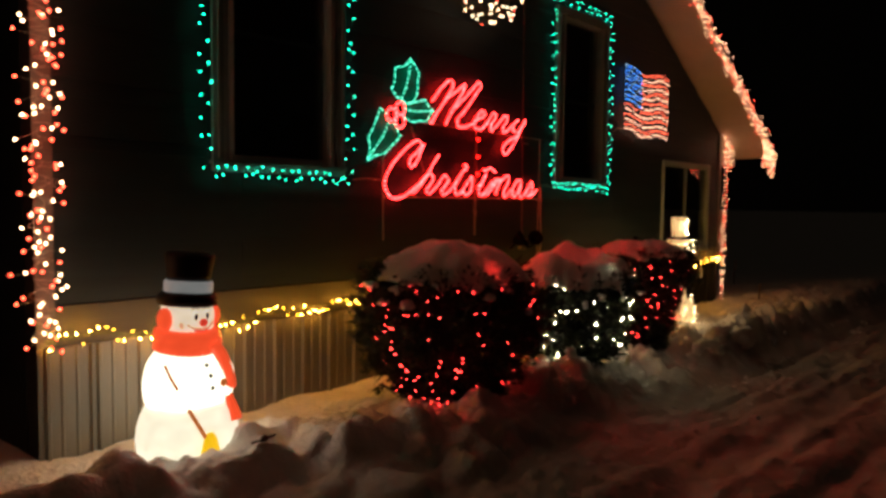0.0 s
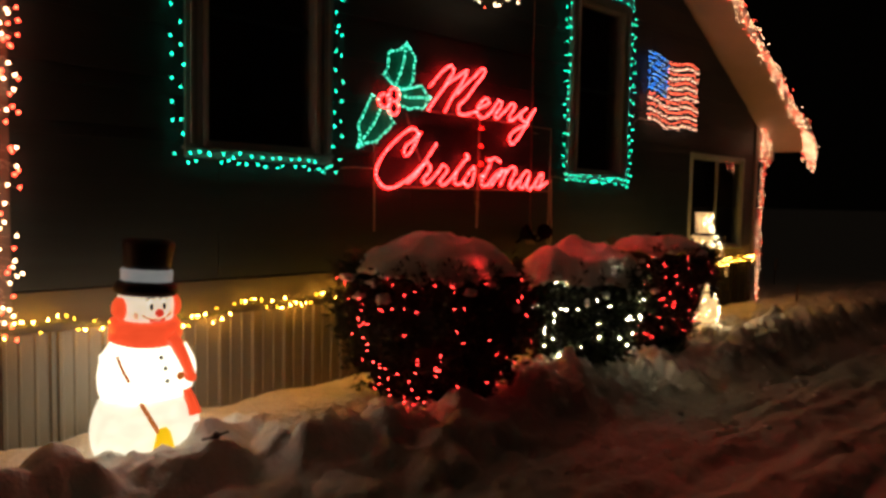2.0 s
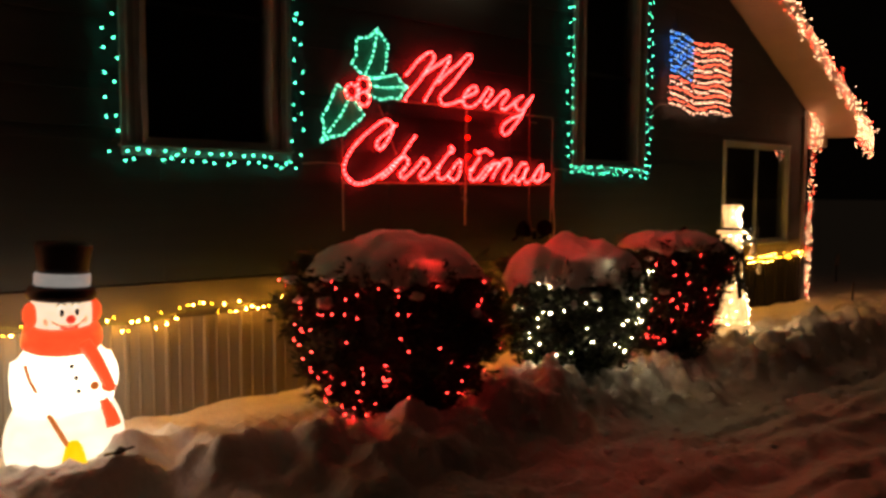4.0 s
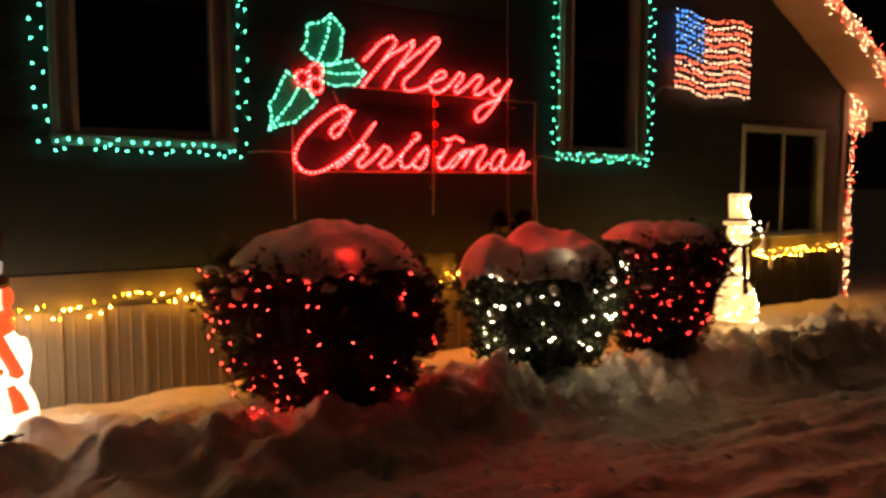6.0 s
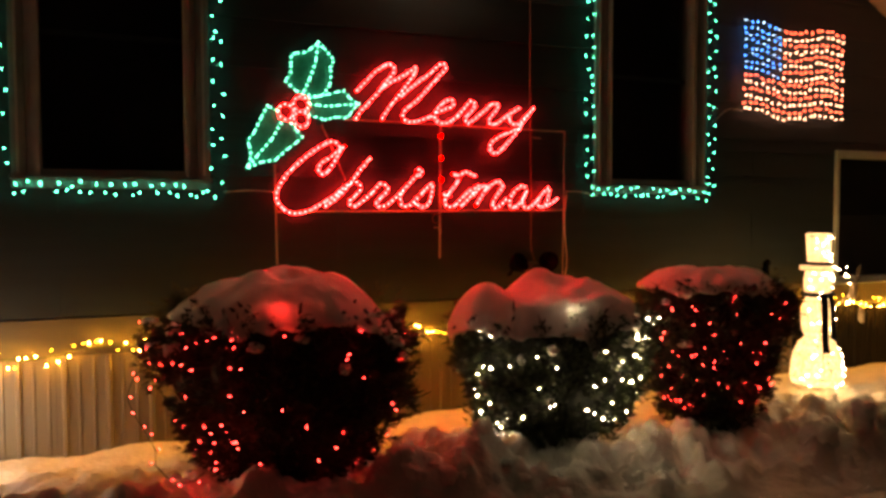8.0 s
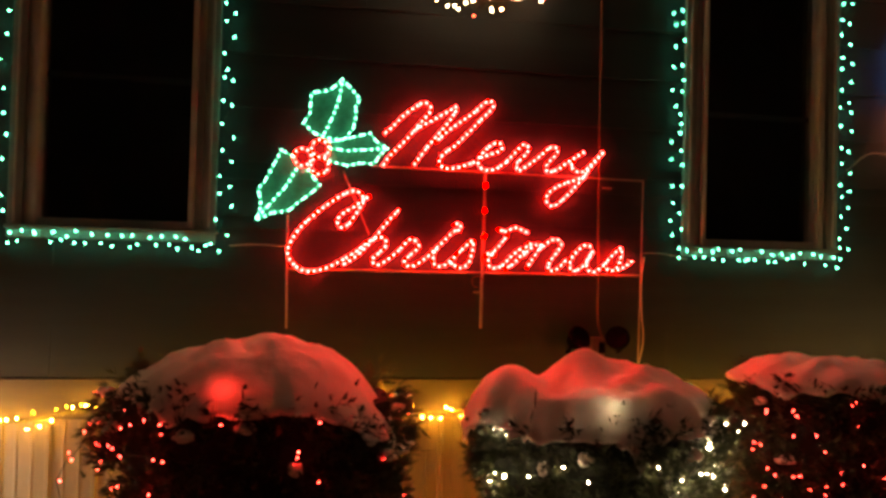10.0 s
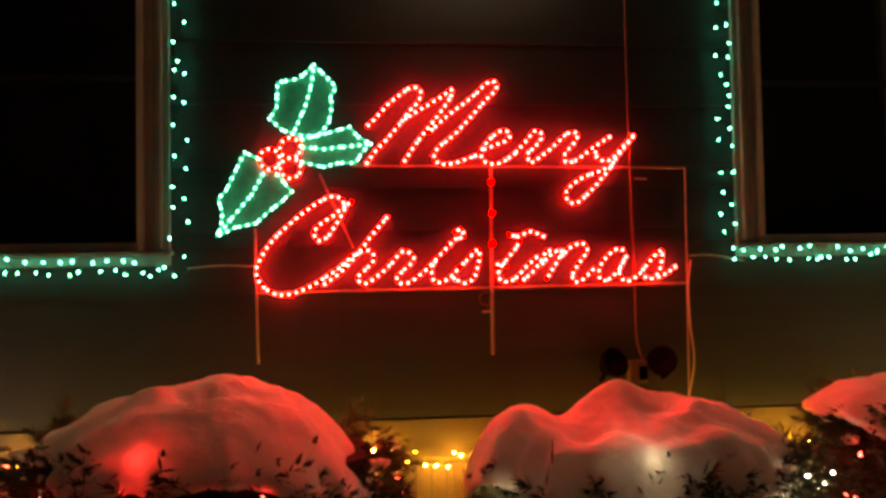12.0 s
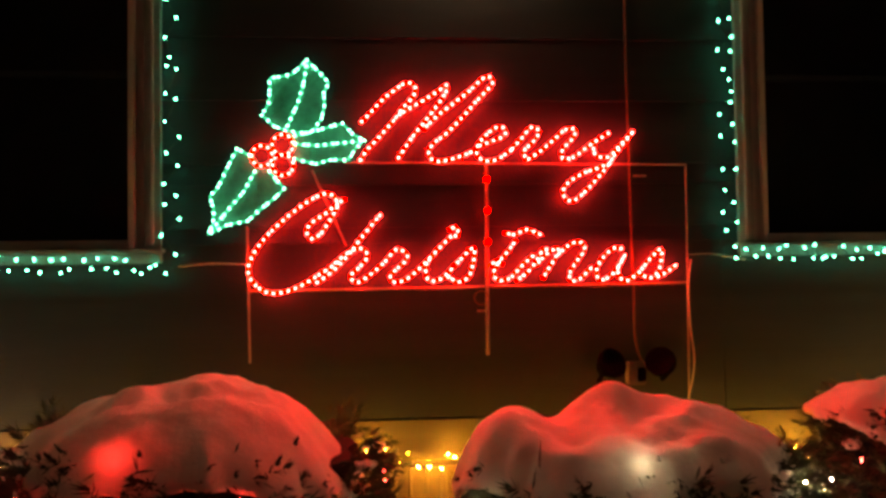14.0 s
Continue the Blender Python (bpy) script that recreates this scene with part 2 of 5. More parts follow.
def bulb(parent, kind, at, spin=True):
    ob = new("bulb", BULB[kind])
    under(ob, parent)
    ob.matrix_basis = pose(*at, dice.uniform(-70, 70) if spin else 0, dice.uniform(-70, 70) if spin else 0, 0)
    return ob

# ---- ground: snowy drive, ploughed bank and snow along the wall ----
WALL_Y = 4.30
LEFT_X, RIGHT_X = 1.547, 11.13


def fbm(x, y, s, o=3):
    return noise.fractal(Vector((x * s, y * s, 3.7)), 0.9, 2.0, o)


lump_dice = random.Random(5)
LUMPS = []
for k in range(260):
    LUMPS.append((lump_dice.uniform(-1, 16), lump_dice.gauss(2.92, 0.2), lump_dice.uniform(0.05, 0.15), lump_dice.uniform(0.2, 0.5)))
for k in range(170):
    LUMPS.append((lump_dice.uniform(0, 15), lump_dice.gauss(2.3, 0.3), lump_dice.uniform(0.025, 0.075), lump_dice.uniform(0.4, 0.8)))
for k in range(110):
    LUMPS.append((lump_dice.uniform(8.4, 16), lump_dice.uniform(2.7, 4.1), lump_dice.uniform(0.06, 0.2), lump_dice.uniform(0.25, 0.7)))
LUMPS = [L for L in LUMPS if L[0] > 3.7 or L[2] > 0.13 or L[1] < 2.5]
for k in range(16):
    LUMPS.append((lump_dice.uniform(0.6, 3.6), lump_dice.uniform(2.8, 3.3), lump_dice.uniform(0.16, 0.3), lump_dice.uniform(0.18, 0.38)))
for k in range(34):
    LUMPS.append((lump_dice.uniform(2.5, 4.5), lump_dice.uniform(2.62, 3.08), lump_dice.uniform(0.10, 0.22), lump_dice.uniform(0.5, 0.85)))
LUMPS += [(5.15, 2.9, 0.2, 0.35), (4.72, 2.9, 0.2, 0.4), (1.6, 3.4, 0.22, 0.5), (1.35, 3.2, 0.2, 0.5), (2.75, 3.2, 0.2, 0.4), (6.2, 2.75, 0.16, 0.6), (5.45, 2.95, 0.14, 0.6)]
# leaning fins of snow thrown up by the plough: x, y, half length, height, direction of the ridge
FINS = [(5.78, 3.09, 0.13, 0.20, 60), (5.28, 3.12, 0.18, 0.11, 35), (4.92, 2.98, 0.20, 0.12, 50), (4.52, 2.94, 0.22, 0.07, 30), (6.12, 2.92, 0.14, 0.08, 70), (5.55, 2.88, 0.16, 0.09, 80),
        (5.05, 2.78, 0.18, 0.07, 60), (4.12, 2.80, 0.28, 0.07, 15), (3.62, 2.86, 0.22, 0.08, 25), (3.18, 2.96, 0.20, 0.06, 40), (2.75, 3.08, 0.18, 0.05, 20), (6.55, 2.78, 0.2, 0.06, 50),
        (7.6, 3.0, 0.22, 0.09, 40), (8.3, 2.95, 0.25, 0.10, 30), (9.0, 3.05, 0.25, 0.11, 55), (9.8, 3.1, 0.3, 0.10, 35)]
CELLS = {}
for L in LUMPS:
    for cx in range(int((L[0] - 1.4 * L[2]) // 0.5), int((L[0] + 1.4 * L[2]) // 0.5) + 1):
        CELLS.setdefault(cx, []).append(L)


def road_z(x):
    return -0.04 * min(max(x - 4.0, 0.0), 5.0)


def smooth(a, b, v):
    t = min(max((v - a) / (b - a), 0), 1)
    return t * t * (3 - 2 * t)


# height of the bank's crest along the drive
CREST = ((-20, 0.27), (1.5, 0.25), (1.9, 0.16), (2.4, 0.15), (3.0, 0.19), (3.4, 0.18), (4.2, 0.11), (4.5, 0.17), (4.9, 0.14), (5.4, 0.09), (5.8, 0.10), (6.2, -0.01), (7.0, -0.03), (7.5, 0.04), (8.2, 0.15), (40, 0.17))


def level(v, stops):
    for (a, za), (b, zb) in zip(stops, stops[1:]):
        if v <= b:
            return za + (zb - za) * smooth(a, b, v)
    return stops[-1][1]


def ground_z(x, y):
    base = road_z(x)
    wave = noise.noise(Vector((x * 0.7, 1.3, 0)))
    toe = 2.60 + 0.32 * smooth(3.7, 2.2, x) + 0.10 * wave + 0.05 * noise.noise(Vector((x * 3.1, 2.2, 0)))
    z = base + 0.035 * fbm(x, y, 1.1) * (1 if y < toe else 0.5)
    # wheel tracks along the drive
    for track in (1.55, 0.95, -0.5, -1.1):
        d = (y - track - 0.1 * math.sin(x * 0.35)) / 0.16
        z -= 0.06 * math.exp(-d * d)
    z += 0.055 * abs(noise.noise(Vector((x * 0.5 + 0.3 * y, y * 4.5, 2.0)))) * (1 - smooth(2.3, 2.7, y))
    z += 0.022 * fbm(x, y * 2.0, 3.2, 4) + 0.022 * abs(fbm(x, y, 7.0, 3))
    # broken ledges left by tyres and the plough, steep on the side away from the house
    for edge, deep in ((toe - 0.03, 0.06), (2.17, 0.05), (1.82, 0.045), (1.42, 0.05), (1.12, 0.04), (0.72, 0.05), (0.2, 0.05)):
        e = y - edge - 0.07 * noise.noise(Vector((x * 0.8, edge * 7, 4))) - 0.022 * noise.noise(Vector((x * 7.0, edge * 9, 5)))
        keep = min(1.0, max(0.0, 0.55 + 1.6 * noise.noise(Vector((x * 1.3, edge * 5, 6)))))
        if e < 0.03:
            z -= deep * keep * (1 - smooth(-0.035, 0.03, e)) * math.exp(min(e, 0) / 0.16)
    crest = 0.03 * noise.noise(Vector((x * 1.3, 7.7, 0))) + level(x, CREST)
    plateau = 0.16 + 0.025 * fbm(x, y, 0.8) - 0.06 * smooth(2.6, 1.7, x) - 0.06 * smooth(5.7, 6.2, x) * (1 - smooth(7.3, 7.9, x))
    plateau += 0.05 * math.exp(-((x - 2.18) ** 2 + (y - 3.75) ** 2) / 0.25)
    up = 0.3 * smooth(toe - 0.06, toe + 0.2, y) + 0.7 * smooth(toe + 0.16, toe + 0.40, y)
    over = smooth(toe + 0.45, toe + 0.85, y)
    bank = crest * (1 - over) + plateau * over
    fade = smooth(-9, -1.5, x) * (1 - smooth(14, 30, x))
    if y > WALL_Y + 0.3:
        fade *= 1 - 0.6 * smooth(WALL_Y + 0.3, 9, y)
    z = z * (1 - up * fade) + (bank + 0.03 * fbm(x, y, 2.5)) * up * fade
    rough = up * (1 - smooth(toe + 0.9, toe + 1.35, y)) * fade
    sharp = 0.35 * smooth(1.2, 2.4, x) + 0.65 * smooth(3.0, 4.6, x)
    wx, wy = x + 0.10 * fbm(x, y, 1.9, 2), y + 0.10 * fbm(x + 5, y, 1.9, 2)
    ridge = (0.15 - 0.06 * smooth(4.9, 5.6, x)) * (1 - abs(noise.noise(Vector((wx * 2.2 + 0.6 * wy, wy * 2.4, 7.5))))) ** 2 + 0.09 * (1 - abs(noise.noise(Vector((wx * 5.0, wy * 4.6 + wx, 3.5))))) ** 2 - 0.13
    drift = ridge + 0.15 * abs(noise.noise(Vector((wx * 2.3, wy * 2.9, 0.5)))) + 0.10 * abs(noise.noise(Vector((wx * 5.2, wy * 5.6, 1.5)))) + 0.05 * abs(noise.noise(Vector((wx * 12.0, wy * 12.0, 2.5)))) - 0.05
    z += rough * (0.07 * fbm(x, y, 2.2, 3) + sharp * (1 - 0.3 * smooth(6.2, 7.0, x)) * 1.15 * drift)
    clod = 0.065 * (abs(noise.noise(Vector((wx * 6.5, wy * 7.5, 9.5)))) - 0.25) + 0.05 * (abs(noise.noise(Vector((x * 11.0, y * 13.0, 4.5)))) - 0.22) + 0.018 * noise.noise(Vector((x * 24.0, y * 26.0, 1.5)))
    z += rough * (0.55 + 0.45 * smooth(2.6, 3.6, x)) * clod
    jx, jy = x + 0.07 * fbm(x, y, 4.0, 2), y + 0.07 * fbm(x + 9, y, 4.0, 2)
    top = 0.0
    for lx, ly, r, h in CELLS.get(int(x // 0.5), ()):
        d2 = ((jx - lx) ** 2 + (jy - ly) ** 2) / (r * r)
        if d2 < 1 and not (y > 3.3 and 1.7 < x < 2.7):
            top = max(top, h * r * (1 - d2 ** (1 + 1.2 * sharp)) * (1 + 0.3 * (jx - lx) / r * math.sin(lx * 40)))
    for fx, fy_, long, tall, turn in FINS:
        if abs(jx - fx) < 0.6 and abs(jy - fy_) < 0.6:
            ca, sa = math.cos(radians(turn)), math.sin(radians(turn))
            u, v = (jx - fx) * ca + (jy - fy_) * sa, -(jx - fx) * sa + (jy - fy_) * ca
            z += tall * math.exp(-(u / long) ** 2) * math.exp(-(v / (0.15 if v > 0 else 0.065)) ** 2)
    return z + (0.9 - 0.5 * smooth(3.6, 4.4, x)) * top


def steps(stops):
    out = []
    for (a, s), (b, _) in zip(stops, stops[1:]):
        n = max(1, round((b - a) / s))
        out += [a + (b - a) * k / n for k in range(n)]
    return out + [stops[-1][0]]


gx = steps([(-400, 130), (-60, 12), (-12, 1.2), (-1, 0.05), (1, 0.026), (9, 0.04), (12, 0.12), (16, 1.0), (40, 12), (130, 90), (500, 1)])
gy = steps([(-400, 130), (-60, 12), (-12, 1.0), (-2, 0.10), (0.1, 0.03), (2.0, 0.024), (4.32, 0.3), (8, 2), (40, 12), (130, 90), (500, 1)])
gverts = [(x, y, ground_z(x, y)) for y in gy for x in gx]
nx = len(gx)
gfaces = [(j * nx + i, j * nx + i + 1, (j + 1) * nx + i + 1, (j + 1) * nx + i) for j in range(len(gy) - 1) for i in range(nx - 1)]
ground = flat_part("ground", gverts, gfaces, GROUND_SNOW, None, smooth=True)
tagged(ground, "trampled snowy drive with a ploughed lumpy snow bank", "snow", kind="structure")

# ---- house: gable wall with lap siding ----
SLOPE, EAVE_Z = 0.565, 2.648
LEFT_EAVE_Z = 3.4
MID_X = (LEFT_X + RIGHT_X) / 2 - (LEFT_EAVE_Z - EAVE_Z) / (2 * SLOPE)
PEAK_Z = EAVE_Z + SLOPE * (RIGHT_X - MID_X)
HOUSE_BACK = 14.0
OPENINGS = [(2.69, 3.64, 1.83, 3.54), (6.665, 7.59, 1.83, 3.54), (9.20, 10.63, 0.97, 2.12)]


def gable(z):
    """Left and right ends of the gable wall at a height."""
    return LEFT_X + max(0.0, (z - LEFT_EAVE_Z) / SLOPE), RIGHT_X - max(0.0, (z - EAVE_Z) / SLOPE)


wall = thing("wall_front", (MID_X, WALL_Y, 0), "dark olive lap siding gable wall of a house", "wall", kind="structure")
# backing in upright strips, so that the openings go through
cuts = sorted({LEFT_X, RIGHT_X, MID_X, *[v for o in OPENINGS for v in o[:2]]})
bm = bmesh.new()


def roof_z(x):
    return min(LEFT_EAVE_Z + SLOPE * (x - LEFT_X), EAVE_Z + SLOPE * (RIGHT_X - x))


for a, b in zip(cuts, cuts[1:]):
    spans = [(0.0, None)]
    for o in OPENINGS:
        if o[0] <= a + 1e-6 and b <= o[1] + 1e-6:
            spans = [(0.0, o[2]), (o[3], None)]
    for lo, hi in spans:
        ring = [(a, lo), (b, lo), (b, hi if hi else roof_z(b)), (a, hi if hi else roof_z(a))]
        f = [bm.verts.new((x, WALL_Y + 0.016, z)) for x, z in ring]
        k = [bm.verts.new((x, WALL_Y + 0.16, z)) for x, z in ring]
        bm.faces.new(f)
        bm.faces.new(k[::-1])
        for i in range(4):
            bm.faces.new((f[i], f[(i + 1) % 4], k[(i + 1) % 4], k[i]))
part("wall_core", bm, DARK, wall)


def lap_board(x0, x1, z0, z1, cut0=0.0, cut1=0.0):
    """One lap of siding, thicker at its lower edge; cut: how far the top corner is cut back under the roof."""
    bm = bmesh.new()
    lo = [(x0, WALL_Y - 0.002, z0), (x1, WALL_Y - 0.002, z0), (x1, WALL_Y + 0.014, z0), (x0, WALL_Y + 0.014, z0)]
    hi = [(x0 + cut0, WALL_Y + 0.009, z1), (x1 - cut1, WALL_Y + 0.009, z1), (x1 - cut1, WALL_Y + 0.014, z1), (x0 + cut0, WALL_Y + 0.014, z1)]
    v = [bm.verts.new(p) for p in lo + hi]
    bm.faces.new(v[:4])
    bm.faces.new(v[4:])
    for i in range(4):
        bm.faces.new((v[i], v[(i + 1) % 4], v[4 + (i + 1) % 4], v[4 + i]))
    part("siding_board", bm, SIDING, wall)


COURSE = 0.3155
z0, row = 0.962, 0
while z0 < PEAK_Z - 0.1:
    z1 = min(z0 + COURSE, PEAK_Z - 0.02)
    holes = sorted((o[0], o[1], o[2], o[3]) for o in OPENINGS)
    # split the lap in height where an opening begins or ends
    levels = sorted({z0, z1, *[v for o in OPENINGS for v in o[2:] if z0 < v < z1]})
    for la, lb in zip(levels, levels[1:]):
        xl, xr = gable(la)
        xl2, xr2 = gable(lb)
        x = xl
        free = [o for o in holes if o[2] < lb - 1e-6 and o[3] > la + 1e-6]
        ends = []
        for o in free:
            ends.append((x, o[0]))
            x = o[1]
        ends.append((x, xr))
        for i, (a, b) in enumerate(ends):
            joints = [a]
            j = xl + 1.3 + 1.7 * (row % 2)
            while j < b - 0.3:
                if j > a + 0.3:
                    joints.append(j)
                j += 3.66
            joints.append(b)
            for p, q in zip(joints, joints[1:]):
                lap_board(p + (0.0015 if p != a else 0), q - (0.0015 if q != b else 0), la, lb,
                          xl2 - xl if p == xl else 0, xr - xr2 if q == xr else 0)
    z0 = z1
    row += 1

# band board over the skirting
band = part("trim_band", boxed((LEFT_X - 0.004, WALL_Y + 0.001, 0.735), (RIGHT_X + 0.004, WALL_Y + 0.016, 0.9605), 0.004), BAND, None)
tagged(band, "tan band board above the metal skirting", "trim", kind="structure")

# side walls, back wall, roof
for name, x0, x1, ze in (("wall_left", LEFT_X, LEFT_X + 0.15, LEFT_EAVE_Z), ("wall_right", RIGHT_X - 0.15, RIGHT_X, EAVE_Z)):
    w = part(name, boxed((x0, WALL_Y + 0.165, 0), (x1, HOUSE_BACK, ze)), SIDING, None)
    tagged(w, "dark olive side wall of the house", "wall", kind="structure")
bm = bmesh.new()
ring = [(LEFT_X, 0), (RIGHT_X, 0), (RIGHT_X, EAVE_Z), (MID_X, PEAK_Z), (LEFT_X, LEFT_EAVE_Z)]
f = [bm.verts.new((x, HOUSE_BACK, z)) for x, z in ring]
k = [bm.verts.new((x, HOUSE_BACK + 0.15, z)) for x, z in ring]
bm.faces.new(f)
bm.faces.new(k[::-1])
for i in range(5):
    bm.faces.new((f[i], f[(i + 1) % 5], k[(i + 1) % 5], k[i]))
tagged(part("wall_back", bm, SIDING, None), "dark olive back wall of the house", "wall", kind="structure")

OVER, TAIL = 0.52, 0.60
roof = thing("roof", (MID_X, WALL_Y, EAVE_Z), "gable roof with pale soffit and fascia boards", "roof", kind="structure")


def slab(side, lift0, lift1, y0, y1, tail):
    """A sloping slab on one side of the ridge."""
    bm = bmesh.new()
    e = RIGHT_X + tail if side > 0 else LEFT_X - tail
    ez = (EAVE_Z if side > 0 else LEFT_EAVE_Z) - SLOPE * tail
    q = [(MID_X, PEAK_Z + lift0), (e, ez + lift0), (e, ez + lift1), (MID_X, PEAK_Z + lift1)]
    f = [bm.verts.new((x, y0, z)) for x, z in q]
    k = [bm.verts.new((x, y1, z)) for x, z in q]
    bm.faces.new(f)
    bm.faces.new(k[::-1])
    for i in range(4):
        bm.faces.new((f[i], f[(i + 1) % 4], k[(i + 1) % 4], k[i]))
    return bm


for side in (1, -1):
    part("soffit_board", slab(side, 0.0, 0.02, WALL_Y - OVER, WALL_Y + 0.015, TAIL), SOFFIT, roof)
    part("roof_deck", slab(side, 0.022, 0.17, WALL_Y - OVER + 0.002, HOUSE_BACK + 0.4, TAIL), SHINGLE, roof)
    part("fascia_board", slab(side, -0.015, 0.16, WALL_Y - OVER - 0.025, WALL_Y - OVER - 0.001, TAIL + 0.02), SOFFIT, roof)
    # seams of the soffit panels
    for n in range(1, 22):
        d = n * 0.25
        x = (RIGHT_X + TAIL - d) if side > 0 else (LEFT_X - TAIL + d)
        z = (EAVE_Z if side > 0 else LEFT_EAVE_Z) - SLOPE * TAIL + SLOPE * d
        part("soffit_seam", tube(bmesh.new(), [(x, WALL_Y - OVER + 0.01, z - 0.001), (x, WALL_Y - 0.005, z - 0.001)], 0.003, 4), SOFFIT, roof)
    if side < 0:
        continue
    # boxed eave end in the plane of the wall
    bm = bmesh.new()
    cx = RIGHT_X
    q = [(cx, EAVE_Z - 0.002), (cx, 2.19), (cx + TAIL - 0.01, 2.19), (cx + TAIL - 0.01, EAVE_Z - SLOPE * (TAIL - 0.01) - 0.002)]
    f = [bm.verts.new((x, WALL_Y - 0.004, z)) for x, z in q]
    k = [bm.verts.new((x, HOUSE_BACK, z)) for x, z in q]
    bm.faces.new(f)
    bm.faces.new(k[::-1])
    for i in range(4):
        bm.faces.new((f[i], f[(i + 1) % 4], k[(i + 1) % 4], k[i]))
    part("eave_box", bm, SOFFIT, roof)

# corner boards
for x in (LEFT_X, RIGHT_X):
    s = 1 if x == LEFT_X else -1
    cb = part("trim_corner", boxed((min(x - s * 0.012, x + s * 0.09), WALL_Y - 0.022, 0.74), (max(x - s * 0.012, x + s * 0.09), WALL_Y - 0.004, (LEFT_EAVE_Z if s > 0 else EAVE_Z) - 0.02), 0.003), CORNER, None)
    tagged(cb, "pale wooden corner board of the house", "trim", kind="structure")


# ---- windows ----
def window(name, o, casing, rail=None, mullion=None, deep_sill=True, label=""):
    x0, x1, z0, z1 = o
    w = thing(name, ((x0 + x1) / 2, WALL_Y, z0), label, "window", kind="structure")
    c, y0, y1 = casing, WALL_Y - 0.032, WALL_Y - 0.004
    part("side_casing", boxed((x0 - c, y0, z0 - 0.01), (x0, y1, z1), 0.004), CASING if deep_sill else SASH, w)
    part("side_casing", boxed((x1, y0, z0 - 0.01), (x1 + c, y1, z1), 0.004), CASING if deep_sill else SASH, w)
    part("head_casing", boxed((x0 - c, y0 - 0.004, z1), (x1 + c, y1, z1 + c), 0.004), CASING if deep_sill else SASH, w)
    part("window_sill", boxed((x0 - c - 0.01, y0 - 0.014, z0 - 0.035), (x1 + c + 0.01, WALL_Y + 0.05, z0 - 0.012), 0.005), SASH if not deep_sill else CASING, w)
    if deep_sill:
        part("apron", boxed((x0 - c, y0, z0 - 0.085), (x1 + c, y1, z0 - 0.037), 0.004), CASING, w)
        for a, b in ((x0 - c + 0.03, x0 - c + 0.045), (x1 + c - 0.045, x1 + c - 0.03)):
            part("casing_bead", boxed((a, y0 - 0.008, z0), (b, y0 - 0.0005, z1), 0.002), SASH, w)
    # jambs; the metal slider sits nearly flush with the wall
    fr = 0.072 if deep_sill else 0.03
    gy_ = WALL_Y + (0.05 if deep_sill else 0.008)
    part("window_frame", boxed((x0, WALL_Y - 0.012, z0 - 0.011), (x0 + fr, WALL_Y + 0.1, z1), 0.004), SASH, w)
    part("window_frame", boxed((x1 - fr, WALL_Y - 0.012, z0 - 0.011), (x1, WALL_Y + 0.1, z1), 0.004), SASH, w)
    part("window_frame", boxed((x0 + fr, WALL_Y - 0.01, z0 - 0.011), (x1 - fr, WALL_Y + 0.1, z0 + 0.03), 0.004), SASH, w)
    part("window_frame", boxed((x0 + fr, WALL_Y - 0.01, z1 - 0.03), (x1 - fr, WALL_Y + 0.1, z1), 0.004), SASH, w)
    if deep_sill:
        for a in (x0 + fr - 0.03, x1 - fr):
            part("stop_bead", boxed((a, WALL_Y - 0.042, z0 - 0.009), (a + 0.03, WALL_Y - 0.0125, z1), 0.005), SASH, w)
    if rail:
        part("meeting_rail", boxed((x0 + fr, WALL_Y + 0.058, rail - 0.016), (x1 - fr, WALL_Y + 0.09, rail + 0.016), 0.004), SIDING, w)
    if mullion:
        part("mullion", boxed((mullion - 0.018, gy_ - 0.014, z0 + 0.03), (mullion + 0.018, gy_ + 0.02, z1 - 0.03), 0.004), SASH, w)
    panes = [(x0 + fr, x1 - fr, z0 + 0.03, z1 - 0.03)]
    if rail:
        panes = [(x0 + fr, x1 - fr, z0 + 0.03, rail - 0.018), (x0 + fr, x1 - fr, rail + 0.018, z1 - 0.03)]
    if mullion:
        panes = [(x0 + fr, mullion - 0.018, z0 + 0.03, z1 - 0.03), (mullion + 0.018, x1 - fr, z0 + 0.03, z1 - 0.03)]
    for a, b, lo, hi in panes:
        part("pane", boxed((a, gy_, lo), (b, gy_ + 0.006, hi)), GLASS, w)
    # near-black sheet added behind the glass, standing in for the unlit room
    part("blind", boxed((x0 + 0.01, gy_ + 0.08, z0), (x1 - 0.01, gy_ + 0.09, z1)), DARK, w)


window("window_1", OPENINGS[0], 0.08, rail=2.68, label="dark double-hung window with grey wooden casing")
window("window_2", OPENINGS[1], 0.08, rail=2.68, label="dark double-hung window with grey wooden casing")
window("window_3", OPENINGS[2], 0.04, mullion=9.92, deep_sill=False, label="dark sliding window with pale metal frame")

# ---- ribbed metal skirting, panel by panel ----
skirting = thing("skirting", (MID_X, WALL_Y, 0), "beige ribbed metal skirting under the siding", "skirting", kind="structure")
RIB = 0.0817


def rib_profile(w):
    """Across one panel: two low ribs between each pair of high ones."""
    pts, u, n = [], 0.0, 0
    while u < w - 1e-6:
        shape = ((0.0, 0), (0.030, 0), (0.038, 0.020), (0.056, 0.021), (0.066, 0.0)) if n % 3 == 0 else ((0.0, 0), (0.036, 0), (0.041, 0.007), (0.051, 0.007), (0.056, 0.0))
        pts += [(u + du, d) for du, d in shape if u + du <= w]
        u += RIB
        n += 1
    return pts + [(w, 0)]


